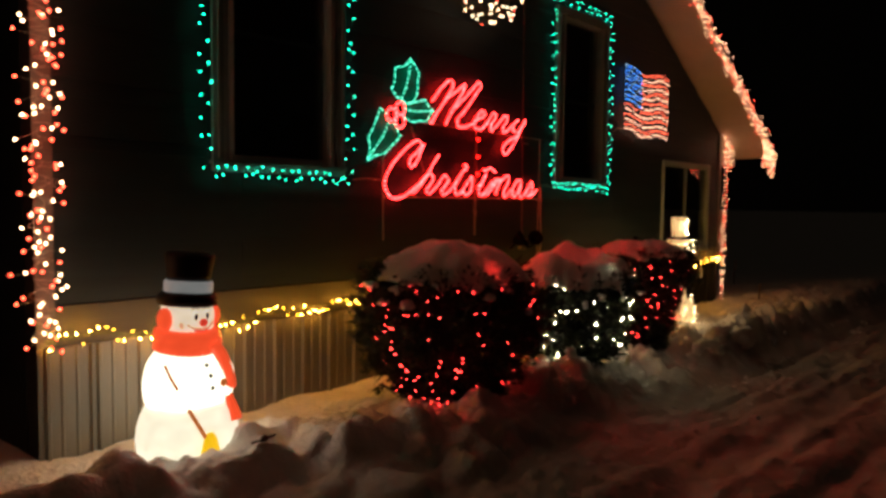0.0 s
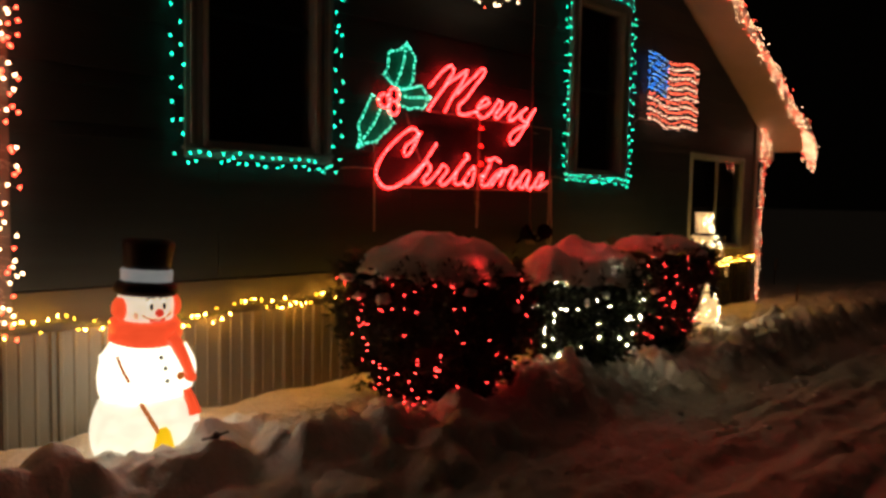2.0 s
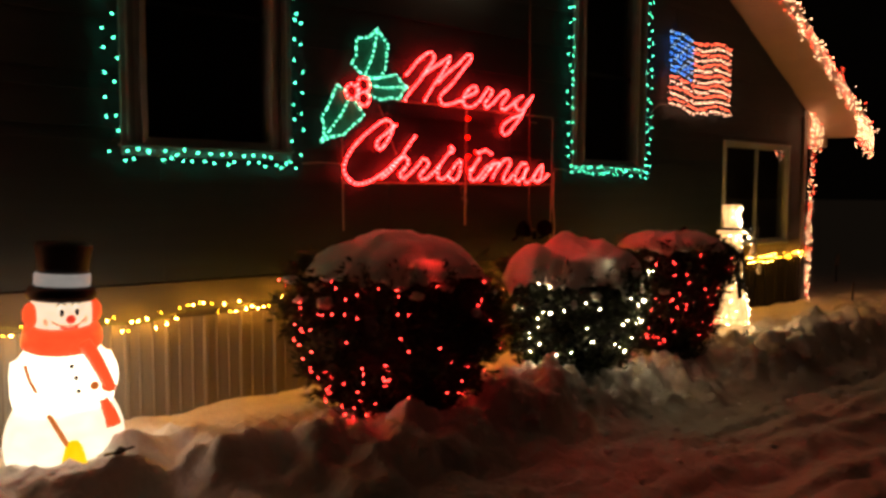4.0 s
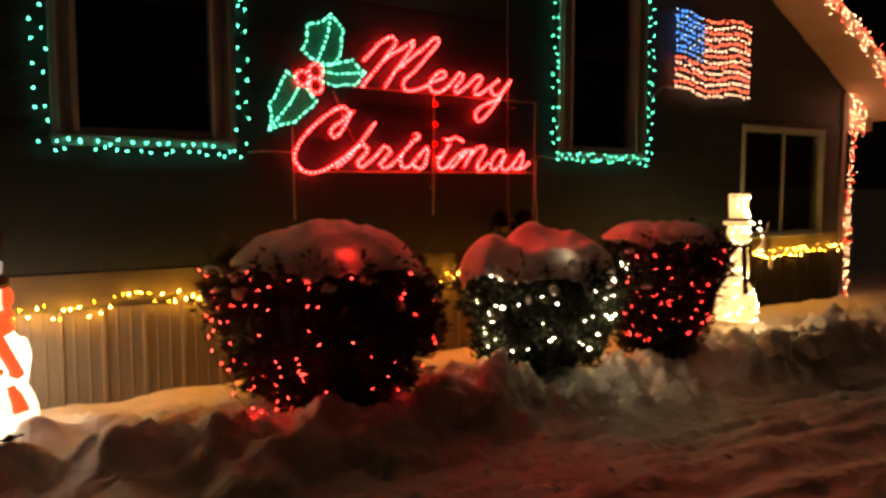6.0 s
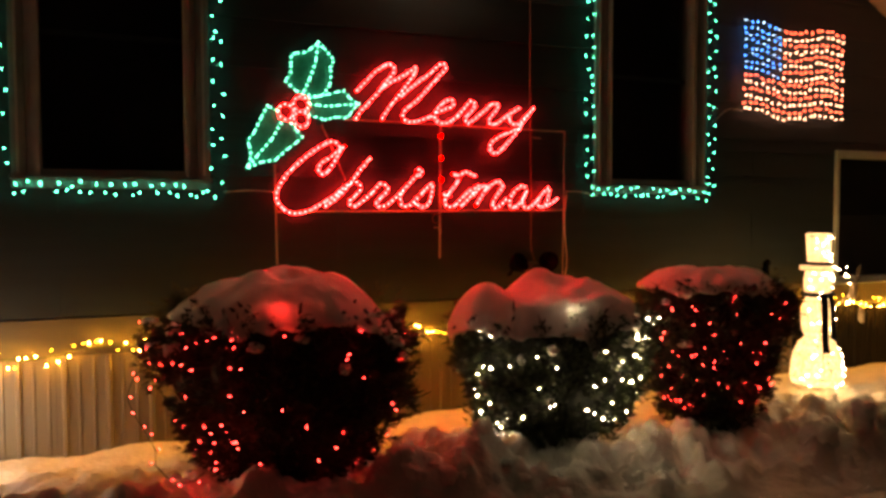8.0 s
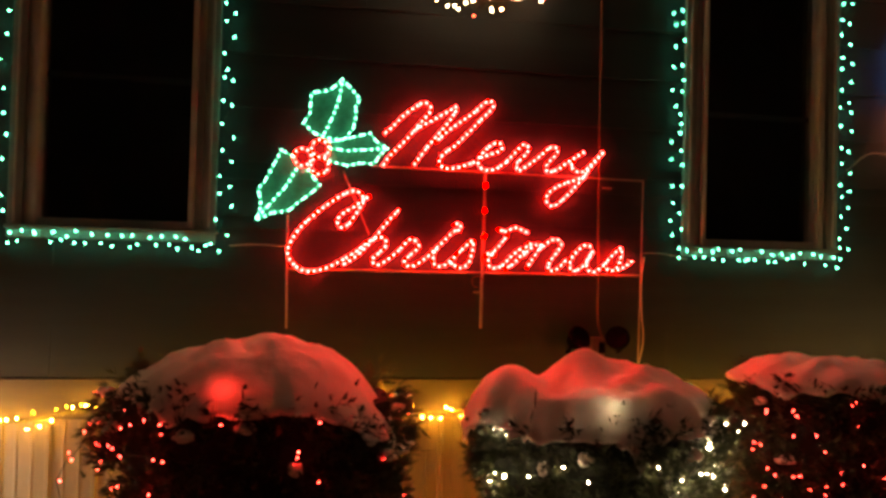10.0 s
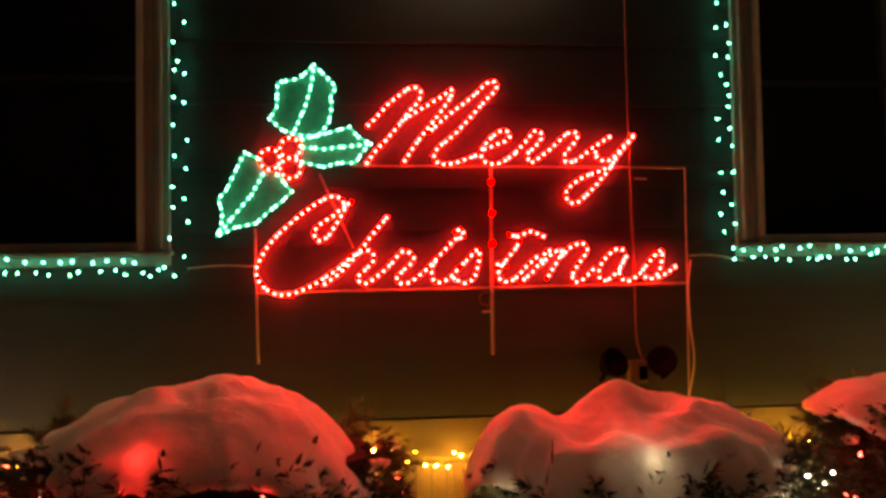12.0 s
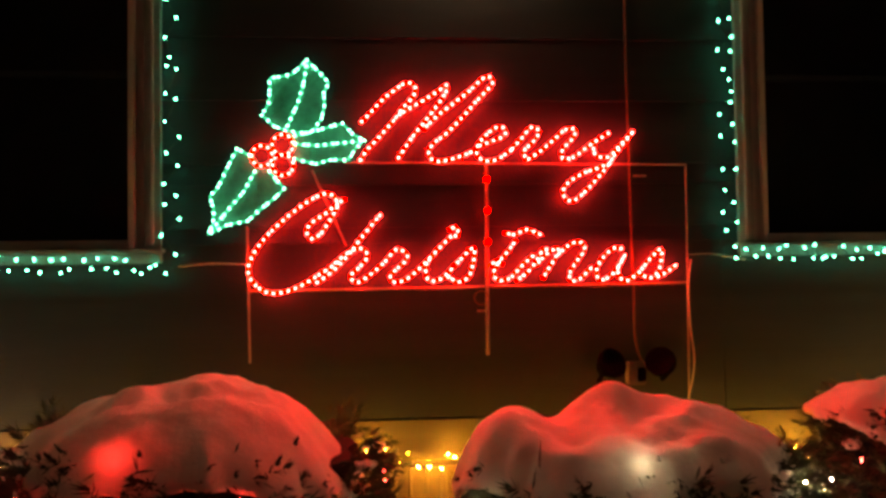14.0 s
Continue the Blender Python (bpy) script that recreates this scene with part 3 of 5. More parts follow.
x = LEFT_X
while x < RIGHT_X - 0.05:
    w = min(0.285 if x == LEFT_X else 12 * RIB, RIGHT_X - x)
    prof = rib_profile(w)
    verts, faces = [], []
    for u, d in prof:
        for z in (-0.3, 0.732):
            verts += [(x + u * 0.997, WALL_Y - 0.004 - d, z), (x + u * 0.997, WALL_Y + 0.012, z)]
    for i in range(len(prof) - 1):
        a, b = 4 * i, 4 * i + 4
        faces += [(a, b, b + 2, a + 2), (a + 1, a + 3, b + 3, b + 1), (a + 2, b + 2, b + 3, a + 3)]
    # past x 8 the panels take the copy with shade in its colour
    flat_part("panel", verts, faces, SKIRT if x < 8.0 else SKIRT_SHADED, skirting)
    x += w

# ---- light strings ----
def string_lights(name, at, pts, kinds, step, spread, wire, label, group="", sag=0.0, category="string lights"):
    """A wire through points with a bulb on a short lead at every step; kinds: one bulb kind drawn at random for each."""
    s = thing(name, at, label, category, group)
    line = spline(pts, step)
    wob = [p + Vector((dice.uniform(-1, 1) * spread[0] * 0.4, dice.uniform(-0.3, 0.3) * spread[1], dice.uniform(-1, 1) * spread[2] * 0.4)) for p in line]
    part("wire", tube(bmesh.new(), wob, 0.0022, 4), wire, s)
    leads = bmesh.new()
    for p in wob:
        q = p + Vector((dice.uniform(-1, 1) * spread[0], -abs(dice.uniform(0.2, 1)) * spread[1], dice.uniform(-1, 1) * spread[2] - sag * dice.random()))
        bulb(s, dice.choice(kinds), q)
        tube(leads, [p, q], 0.0012, 3)
    tagged(part("lead_wire", leads, wire, s), kind="stuff")
    return s


def zigzag_lights(at, pts, step, wide, label, jitter=0.012):
    """A string stapled in a zigzag: bulbs turn by turn on an inner and an outer line; wide: the way from one to the other."""
    s = thing("green_string_lights", at, label, "string lights", "window lights")
    line = spline(pts, step)
    spots = []
    for k, p in enumerate(line):
        side = (0 if k % 2 else 1) if dice.random() < 0.85 else dice.random()
        along = (line[min(k + 1, len(line) - 1)] - line[max(k - 1, 0)]).normalized() * dice.gauss(0, 0.3 * step)
        spots.append(p + along + Vector(wide) * side + Vector((dice.uniform(-1, 1) * jitter, 0, dice.uniform(-1, 1) * jitter)))
    part("wire", tube(bmesh.new(), [p + Vector((0, 0.012, 0)) for p in spots], 0.0022, 4), WIRE_GREEN, s)
    sockets = bmesh.new()
    for p in spots:
        bulb(s, "green", p)
        tube(sockets, [p + Vector((0, 0.012, 0)), p + Vector((0, 0.004, 0.004))], 0.0045, 5)
    tagged(part("socket", sockets, WIRE_GREEN, s), kind="stuff")
    return s


GY = WALL_Y - 0.034
# casing edges: left, right; foot of the casing; head
for xl, xr, zb, zt, tight in ((2.603, 3.722, 1.755, 3.64, 0.070), (6.580, 7.672, 1.765, 3.64, 0.060)):
    mid = (xl + xr) / 2
    zigzag_lights((xl, GY, zb), [(xl - 0.013, GY, zt), (xl - 0.020, GY, (zb + zt) / 2), (xl - 0.012, GY, zb + 0.04)], tight, (-0.062, 0.0, 0.0),
                  "green string lights stapled down a dark window's side")
    zigzag_lights((xr, GY, zb), [(xr + 0.013, GY, zt), (xr + 0.016, GY, (zb + zt) / 2), (xr + 0.012, GY, zb + 0.04)], tight, (0.062, 0.0, 0.0),
                  "green string lights stapled down a dark window's side")
    zigzag_lights((mid, GY - 0.012, zb), [(xl + 0.0, GY - 0.012, zb + 0.018), (xl + 0.4, GY - 0.012, zb + 0.022), (mid + 0.1, GY - 0.012, zb + 0.008), (xr - 0.25, GY - 0.012, zb + 0.012), (xr + 0.02, GY - 0.012, zb - 0.012)],
                  0.036, (0.0, 0.004, -0.052), "green string lights along a window sill", 0.011)
    zigzag_lights((mid, GY, zt), [(xl, GY, zt + 0.01), (mid, GY, zt + 0.02), (xr, GY, zt + 0.01)], tight, (0.0, 0.0, 0.055),
                  "green string lights over a window head")

# red and white lights hanging down the two corners
for x, dense, wide in ((LEFT_X + 0.0, 0.0150, 0.12), (RIGHT_X + 0.0, 0.024, 0.05)):
    bot, high = (0.76, 3.3) if x < 5 else (0.2, 2.62)
    s = string_lights("corner_lights", (x, WALL_Y - 0.05, bot),
                      [(x, WALL_Y - 0.05, high), (x + 0.015, WALL_Y - 0.06, 1.9), (x - 0.015, WALL_Y - 0.06, 1.3), (x + 0.01, WALL_Y - 0.05, bot)],
                      ["big_warm", "big_orange"] if x < 5 else ["warm", "orange", "warm"], dense, (wide, 0.06, 0.03), WIRE_WHITE, "red and white string lights bunched down a house corner", "corner lights", 0.03)
# icicle lights along the sloping fascia and hanging at the eave
fy = WALL_Y - OVER - 0.04
for side in (1,):
    ex = RIGHT_X + TAIL if side > 0 else LEFT_X - TAIL
    ez = EAVE_Z - SLOPE * TAIL
    for lift in (0.09, 0.01, -0.06):
        runs = ((ex, ez, -1, 0.0, 4.0),)
        for ax, az, way, d0, d1 in runs:
            string_lights("icicle_lights", (ax + way * d0, fy, az + SLOPE * d0),
                          [(ax + way * d, fy, az + SLOPE * d + lift) for d in (d0, d0 + (d1 - d0) / 3, d0 + (d1 - d0) * 2 / 3, d1)],
                          ["warm", "orange", "warm"], 0.042, (0.06, 0.06, 0.085), WIRE_WHITE, "red and white icicle lights along the roof edge", "icicle lights", 0.06)
    for k in range(9):
        hx = ex - side * (0.0 + 0.055 * k)
        hz = ez + SLOPE * (0.0 + 0.055 * k)
        string_lights("icicle_lights", (hx, fy, hz), [(hx, fy, hz), (hx + 0.01, fy, hz - 0.1), (hx, fy, hz - dice.uniform(0.22, 0.42))],
                      ["warm", "orange"], 0.03, (0.02, 0.02, 0.015), WIRE_WHITE, "icicle lights hanging from the eave", "icicle lights")
    cx = RIGHT_X if side > 0 else LEFT_X
    for k in range(3):
        hx = cx + side * (0.02 + 0.14 * k)
        string_lights("icicle_lights", (hx, WALL_Y - 0.04, 2.4), [(hx, WALL_Y - 0.04, 2.6 - 0.07 * k), (hx + 0.03, WALL_Y - 0.05, 2.42), (hx, WALL_Y - 0.04, 2.2 - 0.04 * k)],
                      ["warm", "orange", "warm"], 0.04, (0.03, 0.03, 0.015), WIRE_WHITE, "icicle lights hanging against the eave end", "icicle lights")

# yellow lights in tinsel along the top of the skirting
garland = thing("tinsel_garland", (MID_X, WALL_Y - 0.04, 0.78), "tinsel garland with yellow lights along the skirting", "garland")
gp = []
gn = 60
for k in range(gn + 1):
    x = LEFT_X + 0.03 + (RIGHT_X - LEFT_X - 0.06) * k / gn
    gp.append((x, WALL_Y - 0.045, 0.775 + 0.018 * math.sin(x * 4.3) + 0.012 * math.sin(x * 11) + 0.02 * smooth(4.5, 3, x) * math.sin(x * 2)))
gl = spline(gp, 0.03)
part("cord", tube(bmesh.new(), gl, 0.006, 5), TINSEL, garland)
verts, faces = [], []
for p in gl:
    for k in range(9):
        a = dice.uniform(0, 6.283)
        d = Vector((dice.uniform(-0.6, 0.6), math.cos(a), math.sin(a))).normalized() * dice.uniform(0.015, 0.032)
        if d.y > 0.012:
            d.y *= -1
        w = Vector((0.0025, 0, 0.001))
        o = p + Vector((dice.uniform(-0.015, 0.015), 0, 0))
        n = len(verts)
        verts += [o - w, o + w, o + d]
        faces.append((n, n + 1, n + 2))
tagged(flat_part("tinsel", verts, faces, TINSEL, garland), kind="stuff")
for x in steps([(LEFT_X + 0.05, 0.04), (3.6, 0.045), (RIGHT_X - 0.03, 1)]):
    i = min(len(gl) - 1, int((x - LEFT_X) / (RIGHT_X - LEFT_X) * len(gl)))
    bulb(garland, "yellow" if dice.random() < 0.72 else "dim_yellow", (x + dice.uniform(-0.015, 0.015), WALL_Y - 0.075, gl[i].z + dice.choice((-0.032, 0.03)) + dice.uniform(-0.014, 0.014)))

# ---- wreath over the sign ----
wreath = thing("wreath", (5.22, WALL_Y - 0.09, 3.15), "evergreen wreath with white lights on the wall", "wreath")
ring = [(5.22 + 0.47 * math.cos(a), WALL_Y - 0.09, 3.72 + 0.47 * math.sin(a)) for a in [k * math.pi / 20 for k in range(40)]]
part("ring", tube(bmesh.new(), ring, 0.02, 6, True), TWIG, wreath)
verts, faces = [], []
for k in range(3400):
    c = Vector(ring[dice.randrange(40)]) + Vector((dice.uniform(-0.03, 0.03), 0, dice.uniform(-0.03, 0.03)))
    d = Vector((dice.gauss(0, 1), dice.gauss(-0.4, 0.7), dice.gauss(0, 1))).normalized() * dice.uniform(0.05, 0.11)
    if c.y + d.y > WALL_Y - 0.02:
        d.y = -d.y
    w = d.cross(Vector((dice.random(), dice.random(), 0.3))).normalized() * 0.004
    n = len(verts)
    verts += [c - w, c + w, c + d]
    faces.append((n, n + 1, n + 2))
flat_part("needles", verts, faces, FOLIAGE, wreath)
for k in range(170):
    a = dice.uniform(0, 6.283)
    r = 0.48 + dice.uniform(-0.12, 0.11)
    bulb(wreath, dice.choice(["big_cool", "big_cool", "big_cool", "big_warm", "orange"]), (5.22 + r * math.cos(a), WALL_Y - 0.15 - dice.uniform(0, 0.05), 3.71 + r * math.sin(a)))

# ---- lit greeting sign: rope lights on a wire frame ----
SX, SZ, SY, UNIT = 4.12, 1.59, WALL_Y - 0.03, 0.005
sign = thing("greeting_sign", (5.2, SY, 1.05), "red and green rope light greeting sign on a metal frame", "light sign")
LETTERS = {
    "letter_m": ["111,166 121,176 135,191 148,201 156,206 163,205 166,199 162,191 152,180 145,170 130,153 118,140 111,130",
                 "146,172 160,181 174,189 188,198 197,204 196,197 185,181 174,167 165,156 157,145 147,130",
                 "173,160 188,174 202,185 219,198 233,211 241,212 242,205 230,192 210,170 196,156 183,146 178,137 183,129 195,129 209,133 222,138"],
    "letter_e": ["227,143 243,149 254,154 254,161 246,162 236,155 227,144 226,135 233,129 246,130 260,139"],
    "letter_r": ["260,139 272,152 281,162 289,158 283,148 273,138 276,129",
                 "276,129 288,137 303,149 316,160 326,159 321,149 312,139 313,130 325,133 340,144 359,156"],
    "letter_y": ["345,145 344,137 351,132 360,133 372,145 386,159 369,139 357,122 342,105 327,91 319,88 312,95 316,105 331,115 348,121 360,126"],
    "letter_c": ["96,92 87,86 76,77 65,70 58,61 63,53 71,57 77,65 84,76 88,84 86,93 78,97 68,94 55,86 38,73 19,55 7,38 2,23 7,11 19,2 33,1 51,7 70,18 90,31"],
    "letter_h": ["66,9 84,22 100,39 114,57 131,77", "84,28 98,39 111,43 117,35 108,24 100,16 107,10 119,17 133,29"],
    "letter_r.": ["133,29 146,42 156,34 147,24 139,16 142,10 152,11 166,21"],
    "letter_i": ["166,21 183,38 198,53 206,55 204,63 197,60", "180,35 174,25 175,13 181,10 191,14 202,25"],
    "letter_s": ["202,25 220,42 222,35 219,21 215,13 206,9 196,14"],
    "letter_t": ["264,50 255,38 247,29 241,18 245,10 257,12 269,24 282,35", "252,57 263,55 274,60 290,54", "237,24 244,29 250,25"],
    "letter_m.": ["263,9 275,18 284,29 291,40 296,39", "283,24 295,36 306,41 303,32 296,21 290,11", "303,32 317,44 328,47 333,40 327,31 318,18 318,9 327,10 340,22"],
    "letter_a": ["372,39 364,41 353,33 345,21 346,10 354,10 365,19 374,34 366,20 369,10 376,8 388,16"],
    "letter_s.": ["388,16 401,31 411,39 411,28 407,16 399,10 389,14", "403,10 415,15 425,22"],
}
LEAVES = [
    ("60,228 45,214 24,210 23,186 16,174 28,163 42,158 63,156 74,171 77,187 76,196 81,206 71,217 60,228", "60,226 56,203 50,184 39,160"),
    ("44,153 66,158 79,162 94,166 103,156 115,149 106,141 100,130 82,130 68,126 47,131", "44,146 69,144 96,147 115,149"),
    ("8,133 -8,141 -15,127 -26,104 -34,95 -30,82 -31,68 -36,58 -18,67 2,71 14,82 28,93 37,102 31,109 23,119", "-35,59 -18,80 -2,99 9,119"),
]


def on_sign(text, out=0.0):
    return [Vector((SX + UNIT * float(a.split(",")[0]), SY - out, SZ + UNIT * float(a.split(",")[1]))) for a in text.split()]


def rope(name, strokes, tube_mat, core, parent, straight=False):
    bm = bmesh.new()
    beads = []
    for st in strokes:
        pts = on_sign(st)
        if straight:
            dense = []
            for a, b in zip(pts, pts[1:]):
                n = max(1, round((b - a).length / 0.02))
                dense += [a.lerp(b, k / n) for k in range(n)]
            line = dense + [pts[-1]]
        else:
            line = spline(pts, 0.012)
        tube(bm, line, 0.0058, 6)
        run, want = 0.0, 0.012
        for a, b in zip(line, line[1:]):
            run += (b - a).length
            if run >= want:
                beads.append(b.copy())
                want += 0.0345
    ob = part(name.rstrip("."), bm, tube_mat, parent, smooth=True)
    for p in beads:
        bulb(ob, core, (p.x, p.y - 0.003, p.z), False)
    return ob


for name_, strokes in LETTERS.items():
    rope(name_, strokes, RED_ROPE, "core_red", sign)
for outline, vein in LEAVES:
    rope("holly_leaf", [outline, vein], GREEN_ROPE, "core_green", sign, True)
LEAF = material("leaf_mesh_sheet", (0.035, 0.46, 0.33), 0.5, 0, 0.35, 25, 0.3, 120)
BERRY = material("berry_sheet", (0.7, 0.06, 0.05), 0.5)
for outline, vein in LEAVES:
    verts = [p + Vector((0, 0.012, 0)) for p in on_sign(outline)]
    n = len(verts)
    verts += [p + Vector((0, 0.003, 0)) for p in verts]
    flat_part("leaf_sheet", verts, [tuple(range(n)), tuple(range(2 * n - 1, n - 1, -1))] + [(k, (k + 1) % n, n + (k + 1) % n, n + k) for k in range(n)], LEAF, sign, "green mesh sheet filling a holly leaf")
for cx, cz in ((16, 134), (36, 145), (36, 125)):
    ob = rope("holly_berry", [" ".join(f"{cx + 10 * math.cos(a):.2f},{cz + 10 * math.sin(a):.2f}" for a in [k * math.pi / 8 for k in range(17)])], RED_ROPE, "berry", sign)
# frame: stakes, rails, tie bars
for a, b, r in (((4.124, 1.92), (4.134, 1.257), 0.006), ((5.298, 2.216), (5.291, 1.271), 0.009), ((6.318, 2.212), (6.314, 1.615), 0.005),
                ((6.314, 1.615), (6.308, 1.04), 0.006)):
    part("stake", tube(bmesh.new(), [(a[0], SY + 0.012, a[1]), (b[0], SY + 0.012, b[1])], r, 6), STEEL, sign)
for a, b in (((4.122, 1.604), (6.314, 1.615)), ((4.6, 2.228), (6.318, 2.212)), ((6.045, 2.158), (6.11, 2.155)), ((4.44, 2.19), (4.60, 1.82))):
    part("rail", tube(bmesh.new(), [(a[0], SY + 0.010, a[1]), (b[0], SY + 0.010, b[1])], 0.005, 6), STEEL, sign)
bm = bmesh.new()
tube(bm, [(5.24, SY, 1.49), (5.295, SY, 1.49), (5.295, SY, 1.45)], 0.006, 6)
part("bracket", bm, STEEL, sign)
for z in (2.14, 1.985, 1.83):
    bm = bmesh.new()
    bmesh.ops.create_uvsphere(bm, u_segments=8, v_segments=6, radius=0.013, matrix=Matrix.Translation((5.296, SY - 0.012, z)))
    part("connector", bm, RED_ROPE, sign, "glowing red cord connector", True)
part("plug_loop", tube(bmesh.new(), [(5.26 + 0.035 * math.cos(a), SY - 0.01, 1.555 + 0.035 * math.sin(a)) for a in [k * 0.5 for k in range(12)]], 0.004, 5), WIRE_BROWN, sign)

# cords on the wall
for name_, pts, r, m in (
        ("extension_cord", [(6.019, WALL_Y - 0.012, 3.9), (6.022, WALL_Y - 0.014, 2.6), (6.035, WALL_Y - 0.014, 1.6), (6.04, WALL_Y - 0.014, 1.33), (6.08, WALL_Y - 0.02, 1.19)], 0.0065, WIRE_BROWN),
        ("extension_cord", [(6.33, WALL_Y - 0.03, 1.73), (6.305, WALL_Y - 0.05, 1.6), (6.31, WALL_Y - 0.05, 1.4), (6.325, WALL_Y - 0.05, 1.2), (6.27, WALL_Y - 0.05, 0.95)], 0.0055, WIRE_WHITE),
        ("extension_cord", [(3.8, WALL_Y - 0.02, 1.73), (3.96, WALL_Y - 0.02, 1.742), (4.12, WALL_Y - 0.03, 1.735)], 0.003, WIRE_WHITE),
        ("extension_cord", [(6.32, WALL_Y - 0.03, 1.755), (6.45, WALL_Y - 0.02, 1.757), (6.62, WALL_Y - 0.02, 1.725)], 0.003, WIRE_WHITE),
        ("extension_cord", [(7.74, WALL_Y - 0.02, 2.34), (7.9, WALL_Y - 0.02, 2.46), (8.06, WALL_Y - 0.02, 2.46)], 0.003, WIRE_WHITE)):
    c = part(name_, tube(bmesh.new(), spline(pts, 0.03), r, 6), m, None, smooth=True)
    tagged(c, "thin electric cord running along the siding", "cord", "cords")

# outlet box with two dark floodlights, and pipes by the wall
outlet = thing("outlet_box", (6.03, WALL_Y, 1.1), "grey weatherproof outlet box with plugs on the siding", "outlet")
part("body", boxed((5.985, WALL_Y - 0.06, 1.11), (6.075, WALL_Y - 0.004, 1.225), 0.006), PIPE, outlet)
part("cover", boxed((6.03, WALL_Y - 0.075, 1.13), (6.07, WALL_Y - 0.061, 1.2), 0.004), BLACK, outlet)
for cx in (5.85, 6.175):
    fl = thing("floodlight", (cx, WALL_Y - 0.03, 1.12), "unlit dark round floodlight on the wall", "floodlight", "floodlights")
    bm = bmesh.new()
    lathe(bm, [(0.001, 0.0), (0.03, 0.0), (0.05, 0.03), (0.072, 0.07), (0.075, 0.1), (0.066, 0.1), (0.05, 0.085), (0.001, 0.08)], (0, 0, 0), 20)
    bmesh.ops.transform(bm, matrix=pose(cx, WALL_Y - 0.06, 1.19, 62, 0, 25 if cx < 6 else -38), verts=bm.verts)
    part("shade", bm, BLACK, fl, smooth=True)
    part("arm", tube(bmesh.new(), [(cx, WALL_Y - 0.005, 1.13), (cx, WALL_Y - 0.05, 1.15), (cx, WALL_Y - 0.07, 1.19)], 0.012, 6), BLACK, fl)
pipe = thing("utility_pipe", (8.27, WALL_Y - 0.1, 0.2), "dark utility pipe with a bent head by the wall", "pipe")
part("pipe_body", tube(bmesh.new(), [(8.27, WALL_Y - 0.1, 0.1), (8.27, WALL_Y - 0.1, 1.12), (8.275, WALL_Y - 0.1, 1.16), (8.30, WALL_Y - 0.1, 1.17)], 0.028, 10), BLACK, pipe)
pipe = thing("meter_pipe", (8.05, WALL_Y - 0.1, 0.2), "short grey metal pipe by the wall", "pipe")
part("pipe_body", tube(bmesh.new(), [(8.05, WALL_Y - 0.1, 0.1), (8.05, WALL_Y - 0.1, 1.08)], 0.024, 10), PIPE, pipe)
part("cap", tube(bmesh.new(), [(8.05, WALL_Y - 0.1, 1.08), (8.05, WALL_Y - 0.1, 1.11)], 0.03, 10), PIPE, pipe)

# ---- flag of net lights ----
flag = thing("flag_lights", (8.64, WALL_Y - 0.03, 2.42), "flag of blue, red and white net lights on the wall", "net lights")
COLS, LINES = 19, 14


def flag_at(u, v):
    x = 8.07 + 1.12 * u
    z = 3.19 - 0.74 * v + 0.03 * math.sin(u * 8.0 + 1.2) - 0.03 * u
    return Vector((x + dice.uniform(-0.012, 0.012), WALL_Y - 0.03, z + dice.uniform(-0.012, 0.012)))


for j in range(LINES):
    v = j / (LINES - 1)
    line = [flag_at(i / (COLS - 1), v) for i in range(COLS)]
    part("wire", tube(bmesh.new(), line, 0.0015, 3), WIRE_WHITE, flag)
    for i, p in enumerate(line):
        if i < 7 and j < 8:
            kind = "blue" if (i + j) % 3 else "pale_blue"
        else:
            kind = "flag_red" if j % 2 == 0 else "flag_white"
        bulb(flag, kind, (p.x, p.y - 0.008, p.z))


# ---- snow-capped bushes ----
def profile(rows, h):
    for (a, ra), (b, rb) in zip(rows, rows[1:]):
        if h <= b:
            t = (h - a) / (b - a)
            return ra + (rb - ra) * (t * t * (3 - 2 * t))
    return rows[-1][1]


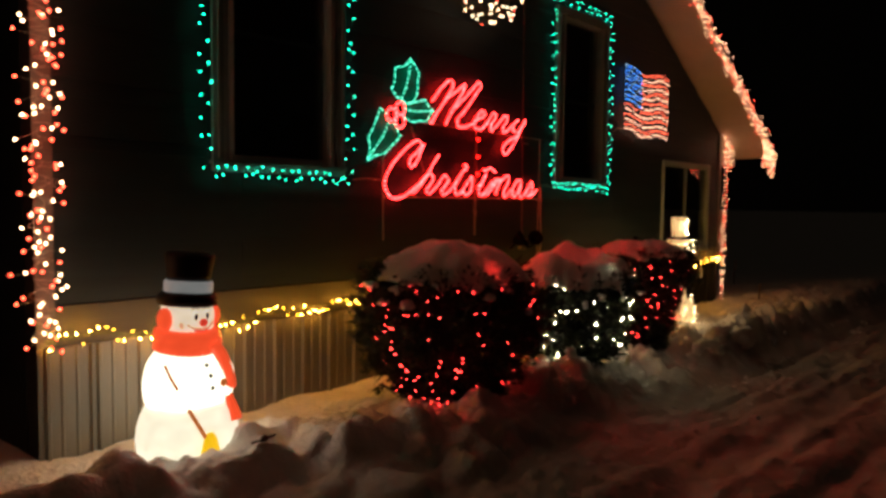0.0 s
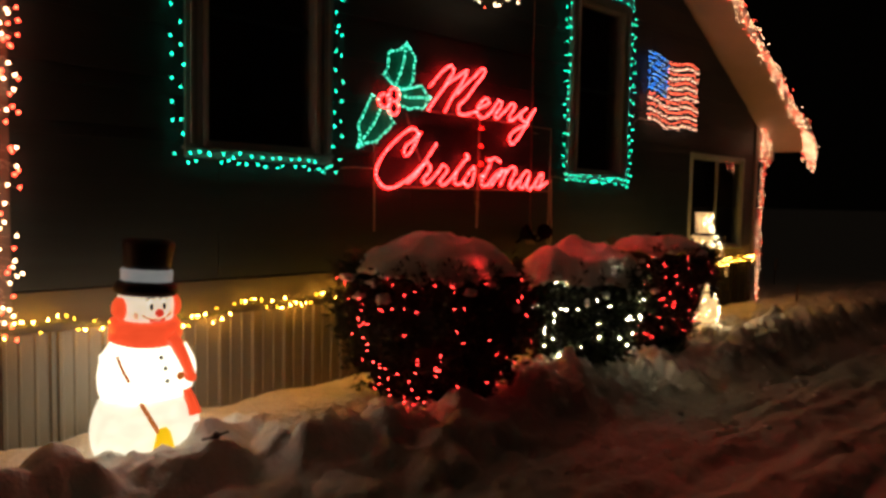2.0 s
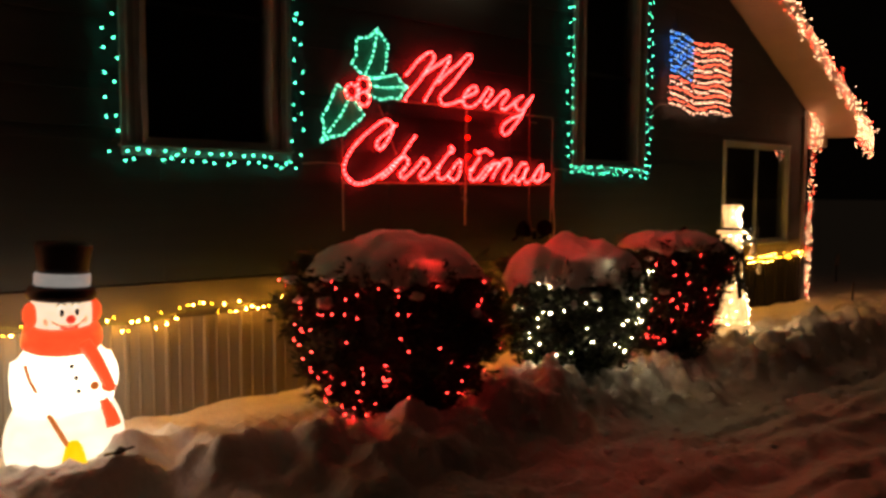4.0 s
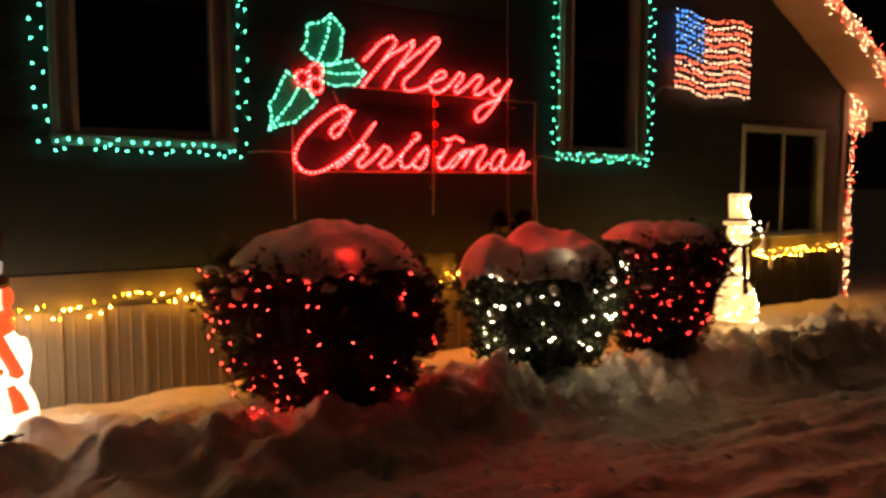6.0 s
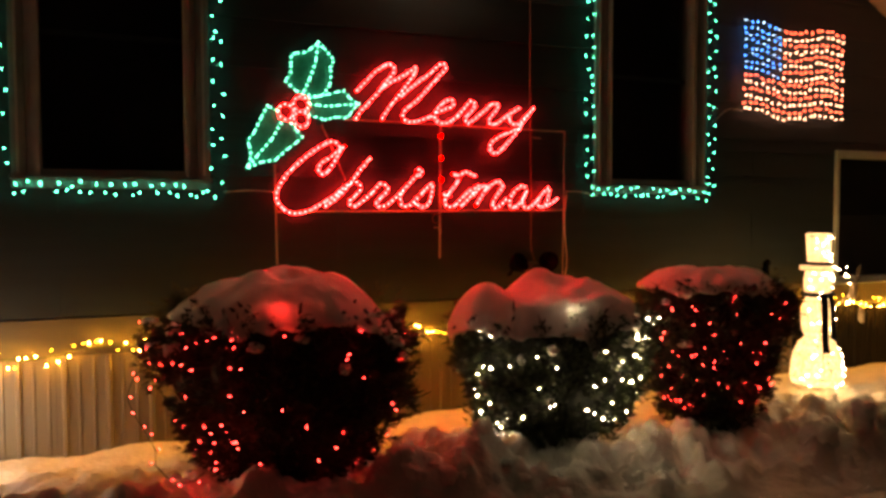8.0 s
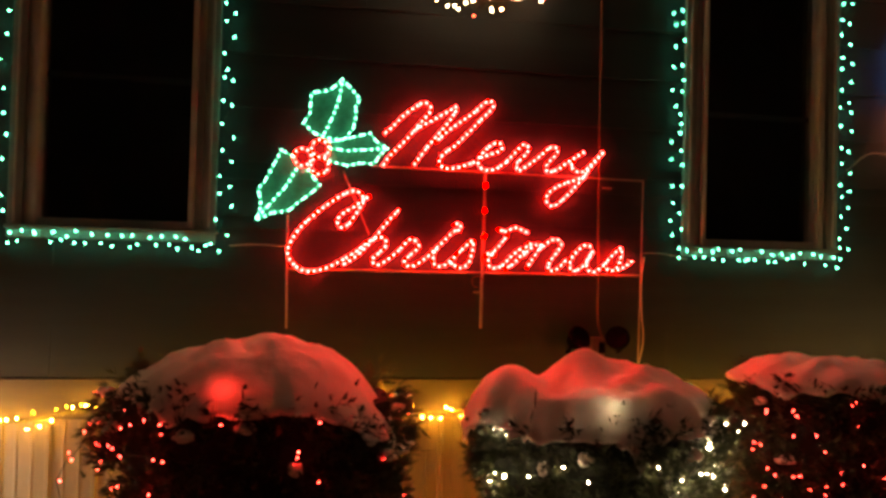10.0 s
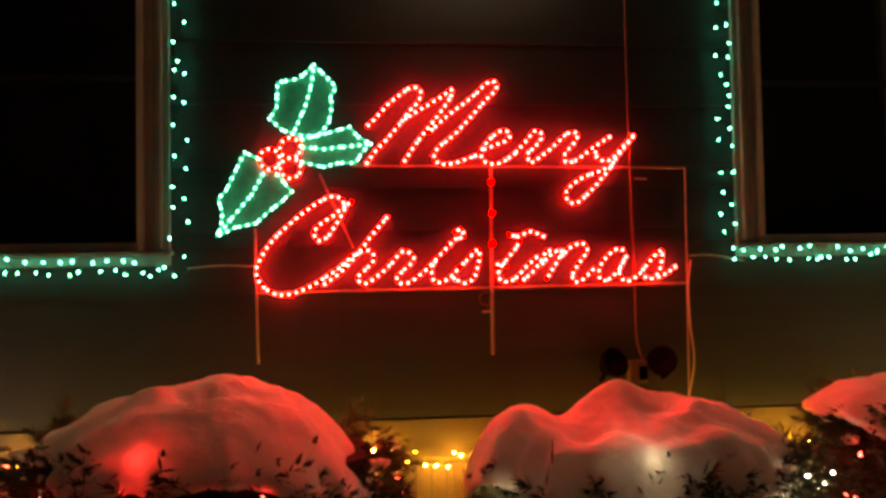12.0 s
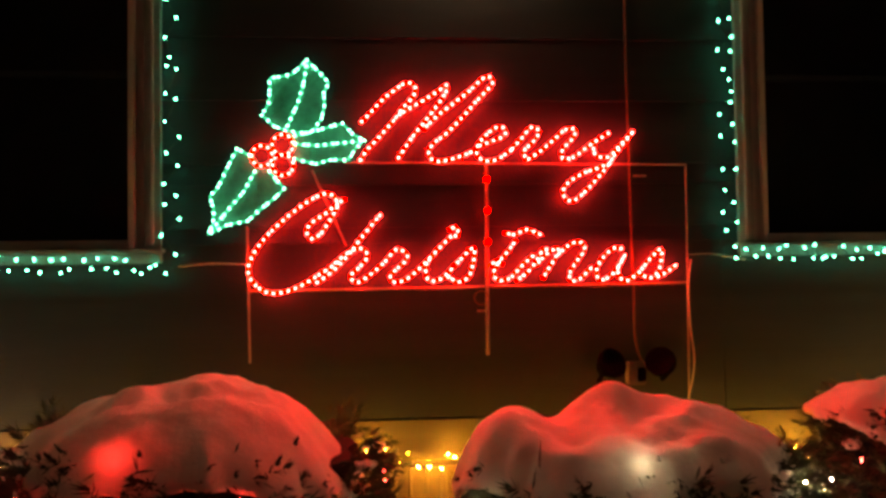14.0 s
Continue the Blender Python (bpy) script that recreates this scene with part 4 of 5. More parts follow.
def bush(c, rows, depth, seed, label, kinds, count, cap, string_label, hot=(), clots=16, flank=(-1.75, 1.75), tilt=0.0):
    """c: centre on the ground; rows: height, radius; depth: how far it reaches along y, of its width."""
    rng = random.Random(seed)
    bx, by, bz = c
    top = rows[-1][0]
    b = thing("bush", (bx, by, bz), label, "bush", "bushes")

    def surface(a, h, k=1.0):
        r = profile(rows, h) * (1 + 0.16 * noise.noise(Vector((math.cos(a) * 1.6 + seed, math.sin(a) * 1.6, h * 2.2))) + 0.11 * noise.noise(Vector((math.cos(a) * 4.5, math.sin(a) * 4.5 + seed, h * 6))))
        return Vector((bx + k * r * math.cos(a), by + k * depth * r * math.sin(a), bz + h))

    bm = bmesh.new()
    for k in range(5):
        a = rng.uniform(0, 6.283)
        r = profile(rows, 0.5)
        tube(bm, [(bx, by, bz - 0.15), (bx + 0.1 * math.cos(a), by + 0.1 * math.sin(a), bz + 0.15), (bx + 0.5 * r * math.cos(a), by + 0.4 * r * math.sin(a), bz + 0.5), (bx + 0.7 * r * math.cos(a), by + 0.6 * r * math.sin(a), bz + 0.75)], [0.035, 0.028, 0.015, 0.006], 6)
    part("trunk", bm, TWIG, b)
    # dense inner mass of the crown, near-black: its shade is in the colour
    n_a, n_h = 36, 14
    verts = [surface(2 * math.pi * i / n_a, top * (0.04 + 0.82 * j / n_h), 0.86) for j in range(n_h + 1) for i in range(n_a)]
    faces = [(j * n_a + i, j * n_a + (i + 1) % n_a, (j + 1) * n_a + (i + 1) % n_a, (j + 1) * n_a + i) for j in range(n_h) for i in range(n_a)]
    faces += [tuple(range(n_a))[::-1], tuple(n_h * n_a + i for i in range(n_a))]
    flat_part("inner_shade_mass", verts, faces, SHADE_FOLIAGE, b)
    verts, faces = [], []
    # sprays grow in clumps, with dark gaps between them
    for clump in range(430):
        a, h = rng.uniform(0, 2 * math.pi), top * rng.random() ** 0.85
        mid = surface(a, h, rng.uniform(0.84, 1.0))
        way = Vector((math.cos(a), math.sin(a) * depth, rng.uniform(-0.2, 0.8))).normalized()
        reach = rng.uniform(0.6, 1.15)
        for k in range(rng.randint(14, 30)):
            o = mid + Vector((rng.gauss(0, 0.032), rng.gauss(0, 0.032), rng.gauss(0, 0.032)))
            if math.hypot((o.x - cap[0]) / cap[2], (o.y - cap[1]) / cap[3]) < 0.9 and o.z > cap[4] - cap[5] - 0.09:
                continue
            out = (way + Vector((rng.gauss(0, 0.45), rng.gauss(0, 0.45), rng.gauss(0, 0.4)))).normalized()
            side = out.cross(Vector((rng.gauss(0, 1), rng.gauss(0, 1), rng.gauss(0, 1)))).normalized()
            ln = reach * rng.uniform(0.035, 0.085)
            for f in (-0.6, -0.25, 0.0, 0.25, 0.6):
                root = o + out * ln * (0.5 - abs(f) * 0.6)
                tip = root + (out * (1 - abs(f) * 0.7) + side * f).normalized() * ln * 0.75
                w = out.cross(side) * 0.003 + side * 0.0045
                n = len(verts)
                verts += [root - w, root + w, tip]
                faces.append((n, n + 1, n + 2))
    tagged(flat_part("foliage", verts, faces, FOLIAGE, b, "dark green evergreen sprigs"), kind="stuff")

    # lights on a cord wound round the bush
    s = thing("bush_lights", (bx, by, bz), string_label, "string lights", "bush lights")
    pts = []
    for k in range(count):
        a = -math.pi / 2 + (rng.uniform(-1.75, 1.75) if k % 4 else rng.uniform(*flank))
        h = top * (0.06 + 0.84 * rng.random()) if abs(math.cos(a)) > 0.6 else top * (0.12 + 0.78 * rng.random())
        pts.append((round(h / 0.16), a, h))
    pts.sort(key=lambda q: (q[0], q[1] if q[0] % 2 else -q[1]))
    path = [surface(a, h, rng.uniform(0.98, 1.05)) for _, a, h in pts]
    path = [p for p in path if p.z < cap[4] - cap[5] - 0.03 or math.hypot((p.x - cap[0]) / cap[2], (p.y - cap[1]) / cap[3]) > 1.04]
    for p in path:
        bulb(s, rng.choice(kinds), p)
    if count:
        part("wire", tube(bmesh.new(), [p + Vector((bx - p.x, by - p.y, 0)) * 0.05 for p in path], 0.002, 3), WIRE_GREEN, s)

    # snow cap, a soft shell with lobes hanging over the rim
    cx, cy, rx, ry, zt, thick, dents, flat, sag = cap
    snow = thing("snow_mound", (cx, cy, zt - 0.2), "thick rounded mound of snow lying on a bush", "snow", "snow mounds")
    n_a, n_r = 130, 46

    def lift(x, y):
        z = 0.03 * noise.noise(Vector((x * 2.6 + seed, y * 2.6, 0))) + 0.022 * noise.noise(Vector((x * 6, y * 6 + seed, 1))) + 0.009 * noise.noise(Vector((x * 17, y * 17, 2)))
        z += 0.021 * math.sin(24 * (y - 0.25 * x) + 5 * noise.noise(Vector((x * 2.5, y * 2.5, seed)))) * max(0, noise.noise(Vector((x * 2, y * 2, seed + 3))) + 0.35)
        for dx, dy, dr, dz in dents:
            z += dz * math.exp(-((x - dx) ** 2 + (y - dy) ** 2) / (dr * dr))
        return z

    def shell(u, a):
        ca, sa = math.cos(a), math.sin(a)
        lobe = 1 + 0.10 * noise.noise(Vector((ca * 1.8 + seed, sa * 1.8, 5))) + 0.06 * noise.noise(Vector((ca * 6 + seed, sa * 6, 8))) + 0.03 * noise.noise(Vector((ca * 17, sa * 17 + seed, 8)))
        lobe = 1 + (lobe - 1) * u ** 4
        x, y = cx + rx * lobe * u * ca, cy + ry * lobe * u * sa
        hang = max(0.0, 0.7 * noise.noise(Vector((ca * 2.6 + seed, sa * 2.6, 1))) + 0.7 * noise.noise(Vector((ca * 7, sa * 7 + seed, 4))) + 0.2 * noise.noise(Vector((ca * 20, sa * 20 + seed, 4))))
        z = zt - thick * u ** flat - sag * hang * max(0.0, (u - 0.86) / 0.14) ** 1.3 - tilt * max(0.0, u * ca) ** 2
        return Vector((x, y, z + lift(x, y) * (1 - 0.45 * u ** 4) + 0.010 * noise.noise(Vector((x * 12, y * 12, z * 12)))))

    verts, faces = [], []
    for j in range(n_r + 1):
        u = (j + 0.05) / (n_r + 0.05)
        verts += [shell(u, 2 * math.pi * i / n_a) for i in range(n_a)]
    # rounded rim and underside
    for k, (uu, dz) in enumerate(((1.012, 0.012), (1.012, 0.028), (0.99, 0.042), (0.93, 0.05), (0.6, 0.06), (0.3, 0.06), (0.04, 0.06))):
        verts += [shell(min(uu, 1.0), 2 * math.pi * i / n_a) * 1.0 + Vector(((max(uu, 1) - 1) * rx * math.cos(2 * math.pi * i / n_a), (max(uu, 1) - 1) * ry * math.sin(2 * math.pi * i / n_a), -dz)) for i in range(n_a)]
    for j in range(n_r + 7):
        for i in range(n_a):
            faces.append((j * n_a + i, j * n_a + (i + 1) % n_a, (j + 1) * n_a + (i + 1) % n_a, (j + 1) * n_a + i))
    faces.append(tuple(range(n_a))[::-1])
    faces.append(tuple((n_r + 7) * n_a + i for i in range(n_a)))
    flat_part("snow", verts, faces, SNOW_THIN, snow, smooth=True)
    # bulbs buried just under the snow
    for hx, hy in hot:
        a = math.atan2((hy - cy) / ry, (hx - cx) / rx)
        u = math.hypot((hy - cy) / ry, (hx - cx) / rx)
        bulb(s, "hot_" + kinds[0], shell(u, a) - Vector((0, -0.022, 0.022)))
    # clots of snow caught in the sprigs below the cap
    for k in range(clots):
        a = -math.pi / 2 + rng.uniform(-1.9, 1.9)
        h = top * (0.88 - 0.3 * rng.random() ** 1.6)
        p = surface(a, h, rng.uniform(0.92, 1.0))
        bm = bmesh.new()
        bmesh.ops.create_icosphere(bm, subdivisions=3, radius=1)
        sx, sz, off = rng.uniform(0.02, 0.045), rng.uniform(0.015, 0.035), rng.uniform(0, 50)
        for v in bm.verts:
            w = 1 + 0.55 * noise.noise(v.co * 1.6 + Vector((off, 0, 0)))
            v.co = p + Vector((v.co.x * sx * w, v.co.y * sx * w, v.co.z * sz * w))
        part("snow_clot", bm, SNOW, snow, smooth=True)


bush((4.07, 3.50, 0.14), [(0, 0.40), (0.2, 0.57), (0.45, 0.70), (0.66, 0.74), (0.86, 0.69), (1.00, 0.54)], 0.78, 3,
     "large round dark evergreen bush with red lights", ["red"], 84, (4.09, 3.49, 0.64, 0.54, 1.264, 0.20, [(4.06, 3.36, 0.10, -0.05), (3.75, 3.30, 0.16, -0.02), (4.1, 3.5, 0.3, 0.02)], 3.0, 0.13),
     "red string lights wound over an evergreen bush", [(3.95, 3.02)], 14, (-1.75, -0.6), 0.24)
bush((5.76, 3.48, 0.17), [(0, 0.42), (0.2, 0.54), (0.45, 0.64), (0.62, 0.68), (0.76, 0.66), (0.84, 0.54)], 0.66, 8,
     "dark evergreen bush with white lights and snow", ["cool"], 82, (5.72, 3.46, 0.65, 0.42, 1.10, 0.20, [(5.20, 3.45, 0.20, 0.085), (5.46, 3.30, 0.09, -0.07), (5.45, 3.50, 0.09, -0.045), (5.46, 3.68, 0.1, -0.05), (5.66, 3.54, 0.15, 0.115), (5.93, 3.5, 0.2, 0.055), (6.15, 3.25, 0.12, -0.03)], 9.0, 0.16),
     "white string lights wound over an evergreen bush", [(5.66, 3.09), (5.13, 3.28), (6.2, 3.16), (5.17, 3.19)], 5, (0.1, 1.3))
bush((7.09, 3.52, 0.12), [(0, 0.30), (0.2, 0.38), (0.5, 0.49), (0.76, 0.56), (0.94, 0.52), (1.02, 0.40)], 0.80, 14,
     "small upright evergreen bush with red lights", ["red"], 92, (7.07, 3.52, 0.51, 0.41, 1.20, 0.10, [], 3.2, 0.08),
     "red string lights wound over an evergreen bush", (), 4, (-1.3, -0.5))

# loose end of the red lights trailing from the large bush onto the snow
string_lights("trailing_lights", (3.4, 3.05, 0.25), [(3.32, 3.4, 0.85), (3.22, 3.3, 0.7), (3.32, 3.25, 0.5), (3.36, 3.15, 0.35), (3.42, 3.1, 0.30), (3.50, 3.08, 0.285), (3.60, 3.1, 0.33)],
              ["red"], 0.075, (0.035, 0.02, 0.02), WIRE_GREEN, "loose end of red lights trailing onto the snow", "bush lights")

# ---- lit plastic snowman ----
WHITE_GLOW = lit_plastic("lit_white_plastic", (1.0, 0.86, 0.66), 3.1)
BASE_GLOW = lit_plastic("lit_cream_plastic", (1.0, 0.86, 0.66), 1.5)
FACE_GLOW = lit_plastic("lit_face_plastic", (1.0, 0.76, 0.56), 1.15)
SCARF_GLOW = lit_plastic("lit_red_plastic", (1.0, 0.085, 0.026), 1.25)
EYE_GLOW = lit_plastic("lit_eye_plastic", (1.0, 0.84, 0.68), 1.3)
NOSE_GLOW = lit_plastic("lit_nose_plastic", (1.0, 0.06, 0.03), 0.8)
BROOM_GLOW = lit_plastic("lit_yellow_plastic", (1.0, 0.55, 0.01), 1.3)
STICK_GLOW = lit_plastic("lit_brown_plastic", (0.75, 0.2, 0.04), 0.7)
HATBAND = lit_plastic("lit_hat_band_plastic", (0.8, 0.76, 0.74), 0.3)
px, py, pz = 2.17, 3.83, 0.17
man = thing("snowman_lamp", (px, py, pz), "glowing plastic snowman lamp with black top hat and red scarf", "snowman")
FACE = radians(-89)


def facing(az, r, z):
    """A point round the snowman's axis, az degrees from where it faces."""
    a = FACE + radians(az)
    return Vector((px + r * math.cos(a), py + r * math.sin(a), pz + z))


bm = lathe(bmesh.new(), [(0.27, -0.05), (0.288, 0.0), (0.295, 0.06), (0.288, 0.13), (0.272, 0.19), (0.252, 0.235), (0.236, 0.26)], (px, py, pz), 40, (1, 0.86))
part("base", bm, BASE_GLOW, man, "cream glowing lower body", True)
bm = lathe(bmesh.new(), [(0.232, 0.252), (0.243, 0.28), (0.252, 0.33), (0.252, 0.39), (0.242, 0.45), (0.222, 0.51), (0.185, 0.56), (0.13, 0.59)], (px, py, pz), 40, (1, 0.86))
part("body", bm, WHITE_GLOW, man, "glowing white upper body", True)
bm = lathe(bmesh.new(), [(0.05, 0.62), (0.115, 0.64), (0.143, 0.69), (0.15, 0.76), (0.14, 0.83), (0.10, 0.86)], (px, py, pz), 32)
part("head", bm, FACE_GLOW, man, "glowing pale face", True)
bm = lathe(bmesh.new(), [(0.11, 0.545), (0.168, 0.55), (0.188, 0.575), (0.192, 0.61), (0.188, 0.65), (0.176, 0.685), (0.15, 0.70)], (px, py, pz), 40, (1, 0.95))
for v in bm.verts:
    a = math.atan2(v.co.y - py, v.co.x - px)
    k = 1 + 0.022 * math.sin(v.co.z * 110 + 5 * a)
    v.co.x, v.co.y = px + (v.co.x - px) * k, py + (v.co.y - py) * k
    v.co.z += 0.018 * math.cos(a - FACE + math.pi)
part("scarf", bm, SCARF_GLOW, man, "glowing red scarf", True)


def blob(at, r, stretch=(1, 1, 1)):
    bm = bmesh.new()
    bmesh.ops.create_uvsphere(bm, u_segments=14, v_segments=10, radius=r)
    for v in bm.verts:
        v.co = Vector((v.co.x * stretch[0], v.co.y * stretch[1], v.co.z * stretch[2]))
    a = FACE
    bmesh.ops.transform(bm, matrix=Matrix.Translation(at) @ Matrix.Rotation(a, 4, "Z"), verts=bm.verts)
    return bm


tail = [facing(20, 0.175, 0.61), facing(30, 0.205, 0.54), facing(38, 0.222, 0.46), facing(46, 0.232, 0.39), facing(52, 0.236, 0.34)]
part("scarf_tail", tube(bmesh.new(), spline(tail, 0.02), 0.037, 10), SCARF_GLOW, man, smooth=True)
tail = [facing(38, 0.235, 0.30), facing(44, 0.25, 0.22), facing(46, 0.262, 0.15)]
part("scarf_tail", tube(bmesh.new(), spline(tail, 0.02), [0.022 + 0.003 * k for k in range(len(spline(tail, 0.02)))], 10), SCARF_GLOW, man, smooth=True)
part("cuff", blob(facing(24, 0.238, 0.385), 0.024, (0.5, 1, 1)), STICK_GLOW, man, "brown cuff", True)
part("mitten", blob(facing(46, 0.222, 0.365), 0.046, (0.7, 1, 1.2)), SCARF_GLOW, man, smooth=True)
for az, h in ((-82, 0.755), (82, 0.755)):
    part("earmuff", blob(facing(az, 0.15, h), 0.055, (1.0, 0.75, 1.2)), SCARF_GLOW, man, smooth=True)
for az in (-13, 15):
    white = part("eye", blob(facing(az, 0.140, 0.775), 0.020, (0.5, 0.9, 1.5)), EYE_GLOW, man, "white of a painted eye", True)
    part("pupil", blob(facing(az + 1, 0.149, 0.770), 0.0115, (0.5, 0.95, 1.75)), HAT, white, "black pupil", True)
    part("eyebrow", tube(bmesh.new(), spline([facing(az - 9, 0.143, 0.806), facing(az, 0.147, 0.824), facing(az + 9, 0.143, 0.808)], 0.01), 0.0034, 5), HAT, man, smooth=True)
part("nose", blob(facing(3, 0.158, 0.735), 0.024), NOSE_GLOW, man, smooth=True)
part("mouth", tube(bmesh.new(), spline([facing(-30, 0.148, 0.726), facing(-18, 0.152, 0.708), facing(2, 0.154, 0.699), facing(20, 0.152, 0.706), facing(32, 0.148, 0.726)], 0.01), 0.0042, 6), STICK_GLOW, man, "dark smiling mouth line", True)
part("lip", tube(bmesh.new(), spline([facing(-16, 0.150, 0.694), facing(2, 0.153, 0.687), facing(18, 0.150, 0.693)], 0.01), 0.0055, 6), NOSE_GLOW, man, smooth=True)
CHEEK_GLOW = lit_plastic("lit_cheek_plastic", (1.0, 0.45, 0.24), 0.95)
for az in (-40, 34):
    part("cheek", blob(facing(az, 0.135, 0.725), 0.024, (0.5, 1, 1)), CHEEK_GLOW, man, smooth=True)
for az, h, r in ((-2, 0.50, 0.205), (2, 0.44, 0.222), (4, 0.37, 0.226)):
    part("button", blob(facing(az, r + 0.006, h), 0.0125), HAT, man, smooth=True)
part("arm_line", tube(bmesh.new(), spline([facing(-62, 0.226, 0.512), facing(-52, 0.240, 0.445), facing(-43, 0.243, 0.38)], 0.02), 0.009, 6), STICK_GLOW, man, smooth=True)
part("arm", tube(bmesh.new(), spline([facing(-92, 0.20, 0.50), facing(-74, 0.222, 0.41), facing(-48, 0.215, 0.32), facing(-24, 0.208, 0.29)], 0.03), 0.048, 12), WHITE_GLOW, man, smooth=True)
part("hand", blob(facing(26, 0.205, 0.335), 0.05, (0.7, 1, 0.9)), WHITE_GLOW, man, smooth=True)
part("arm", tube(bmesh.new(), spline([facing(92, 0.20, 0.50), facing(76, 0.222, 0.42), facing(58, 0.215, 0.34), facing(36, 0.20, 0.31)], 0.03), 0.045, 12), WHITE_GLOW, man, smooth=True)
part("broom_stick", tube(bmesh.new(), [facing(-30, 0.245, 0.27), facing(-10, 0.27, 0.10)], 0.013, 8), STICK_GLOW, man, smooth=True)
bm = lathe(bmesh.new(), [(0.018, 0.13), (0.04, 0.10), (0.058, 0.03), (0.062, 0.0)], (0, 0, 0), 14, (1, 0.45))
bmesh.ops.transform(bm, matrix=Matrix.Translation(facing(-5, 0.27, 0.0)) @ Matrix.Rotation(FACE + math.pi / 2, 4, "Z"), verts=bm.verts)
part("broom", bm, BROOM_GLOW, man, smooth=True)
lean = Matrix.Translation((px, py, pz + 0.8)) @ pose(0, 0, 0, 0, 4, 0) @ Matrix.Translation((-px, -py, -pz - 0.8))
for name_, prof, m, lab in (
        ("hat_brim", [(0.13, 0.815), (0.16, 0.825), (0.170, 0.85), (0.162, 0.88), (0.145, 0.897), (0.12, 0.90)], HAT, "black hat brim"),
        ("hat_band", [(0.130, 0.895), (0.136, 0.905), (0.137, 0.955), (0.130, 0.966)], HATBAND, "white hat band"),
        ("hat_crown", [(0.122, 0.960), (0.124, 1.0), (0.132, 1.06), (0.140, 1.10), (0.134, 1.122), (0.11, 1.133), (0.05, 1.128)], HAT, "black hat crown")):
    bm = lathe(bmesh.new(), prof, (px, py, pz), 32)
    bmesh.ops.transform(bm, matrix=lean, verts=bm.verts)
    part(name_, bm, m, man, lab, True)
for child in man.children:
    if child.type == "MESH":
        child.matrix_basis = Matrix.Translation((px, py, pz)) @ Matrix.Diagonal((0.98, 0.98, 0.97, 1)) @ Matrix.Translation((-px, -py, -pz))

# ---- wire-frame snowman filled with lights ----
LIT = lit_plastic("lit_mesh_sheet", (1.0, 0.62, 0.27), 1.6)
for node in LIT.node_tree.nodes:
    if node.bl_idname == "ShaderNodeMapRange" and node.inputs["To Max"].default_value > 1.5:
        node.inputs["From Min"].default_value, node.inputs["From Max"].default_value = 0.35, 0.65
        node.inputs["To Min"].default_value, node.inputs["To Max"].default_value = 0.5, 2.5
    if node.bl_idname == "ShaderNodeTexNoise" and node.inputs["Scale"].default_value == 7:
        node.inputs["Scale"].default_value = 22
FRAME_WIRE = material("white_frame_wire", (0.7, 0.66, 0.58), 0.5)
ux, uy, uz = 8.22, 3.62, 0.25
lit = thing("wire_snowman", (ux, uy, uz), "wire-frame snowman filled with white lights", "snowman")
SHAPES = [
    ("bottom", [(0.205, 0.0), (0.222, 0.06), (0.218, 0.14), (0.195, 0.24), (0.155, 0.32), (0.10, 0.37)]),
    ("middle", [(0.10, 0.371), (0.125, 0.42), (0.138, 0.50), (0.135, 0.58), (0.118, 0.65), (0.09, 0.69)]),
    ("head", [(0.09, 0.70), (0.11, 0.73), (0.118, 0.79), (0.112, 0.85), (0.10, 0.89)]),
    ("hat_brim", [(0.15, 0.895), (0.155, 0.905), (0.15, 0.925), (0.10, 0.93)]),
    ("hat_crown", [(0.092, 0.96), (0.095, 1.0), (0.104, 1.14), (0.108, 1.16), (0.102, 1.18)]),
]
for name_, prof in SHAPES:
    prof = [(r * 0.86, z) for r, z in prof]
    sheet = part(name_, lathe(bmesh.new(), prof, (ux, uy, uz), 28), LIT, lit, "glowing white mesh section", True)
    wires = bmesh.new()
    z_lo, z_hi = prof[0][1], prof[-1][1]
    for r, z in prof[:-1]:
        tube(wires, [(ux + (r + 0.004) * math.cos(k * math.pi / 12), uy + (r + 0.004) * math.sin(k * math.pi / 12), uz + z) for k in range(24)], 0.003, 4, True)
    for k in range(8):
        a = k * math.pi / 4 + 0.2
        tube(wires, [(ux + (r + 0.004) * math.cos(a), uy + (r + 0.004) * math.sin(a), uz + z) for r, z in prof], 0.003, 4)
    part("wire_ribs", wires, FRAME_WIRE, sheet)
    area = max(6, int(90 * (z_hi - z_lo)))
    for k in range(area):
        a = dice.uniform(-3.0, 0.4)
        z = dice.uniform(z_lo, z_hi)
        r = max(r_ for r_, _ in prof) * 0.5
        for (r0, za), (r1, zb) in zip(prof, prof[1:]):
            if za <= z <= zb:
                r = r0 + (r1 - r0) * (z - za) / (zb - za)
        bulb(sheet, "frame_cool", (ux + (r + 0.012) * math.cos(a), uy + (r + 0.012) * math.sin(a), uz + z))
part("scarf", lathe(bmesh.new(), [(0.095, 0.685), (0.125, 0.69), (0.128, 0.705), (0.12, 0.72), (0.095, 0.72)], (ux, uy, uz), 24), SCARF_BLUE, lit, "navy cloth scarf", True)
TO_VIEW = math.atan2(-1 - uy, 3.0 - ux)
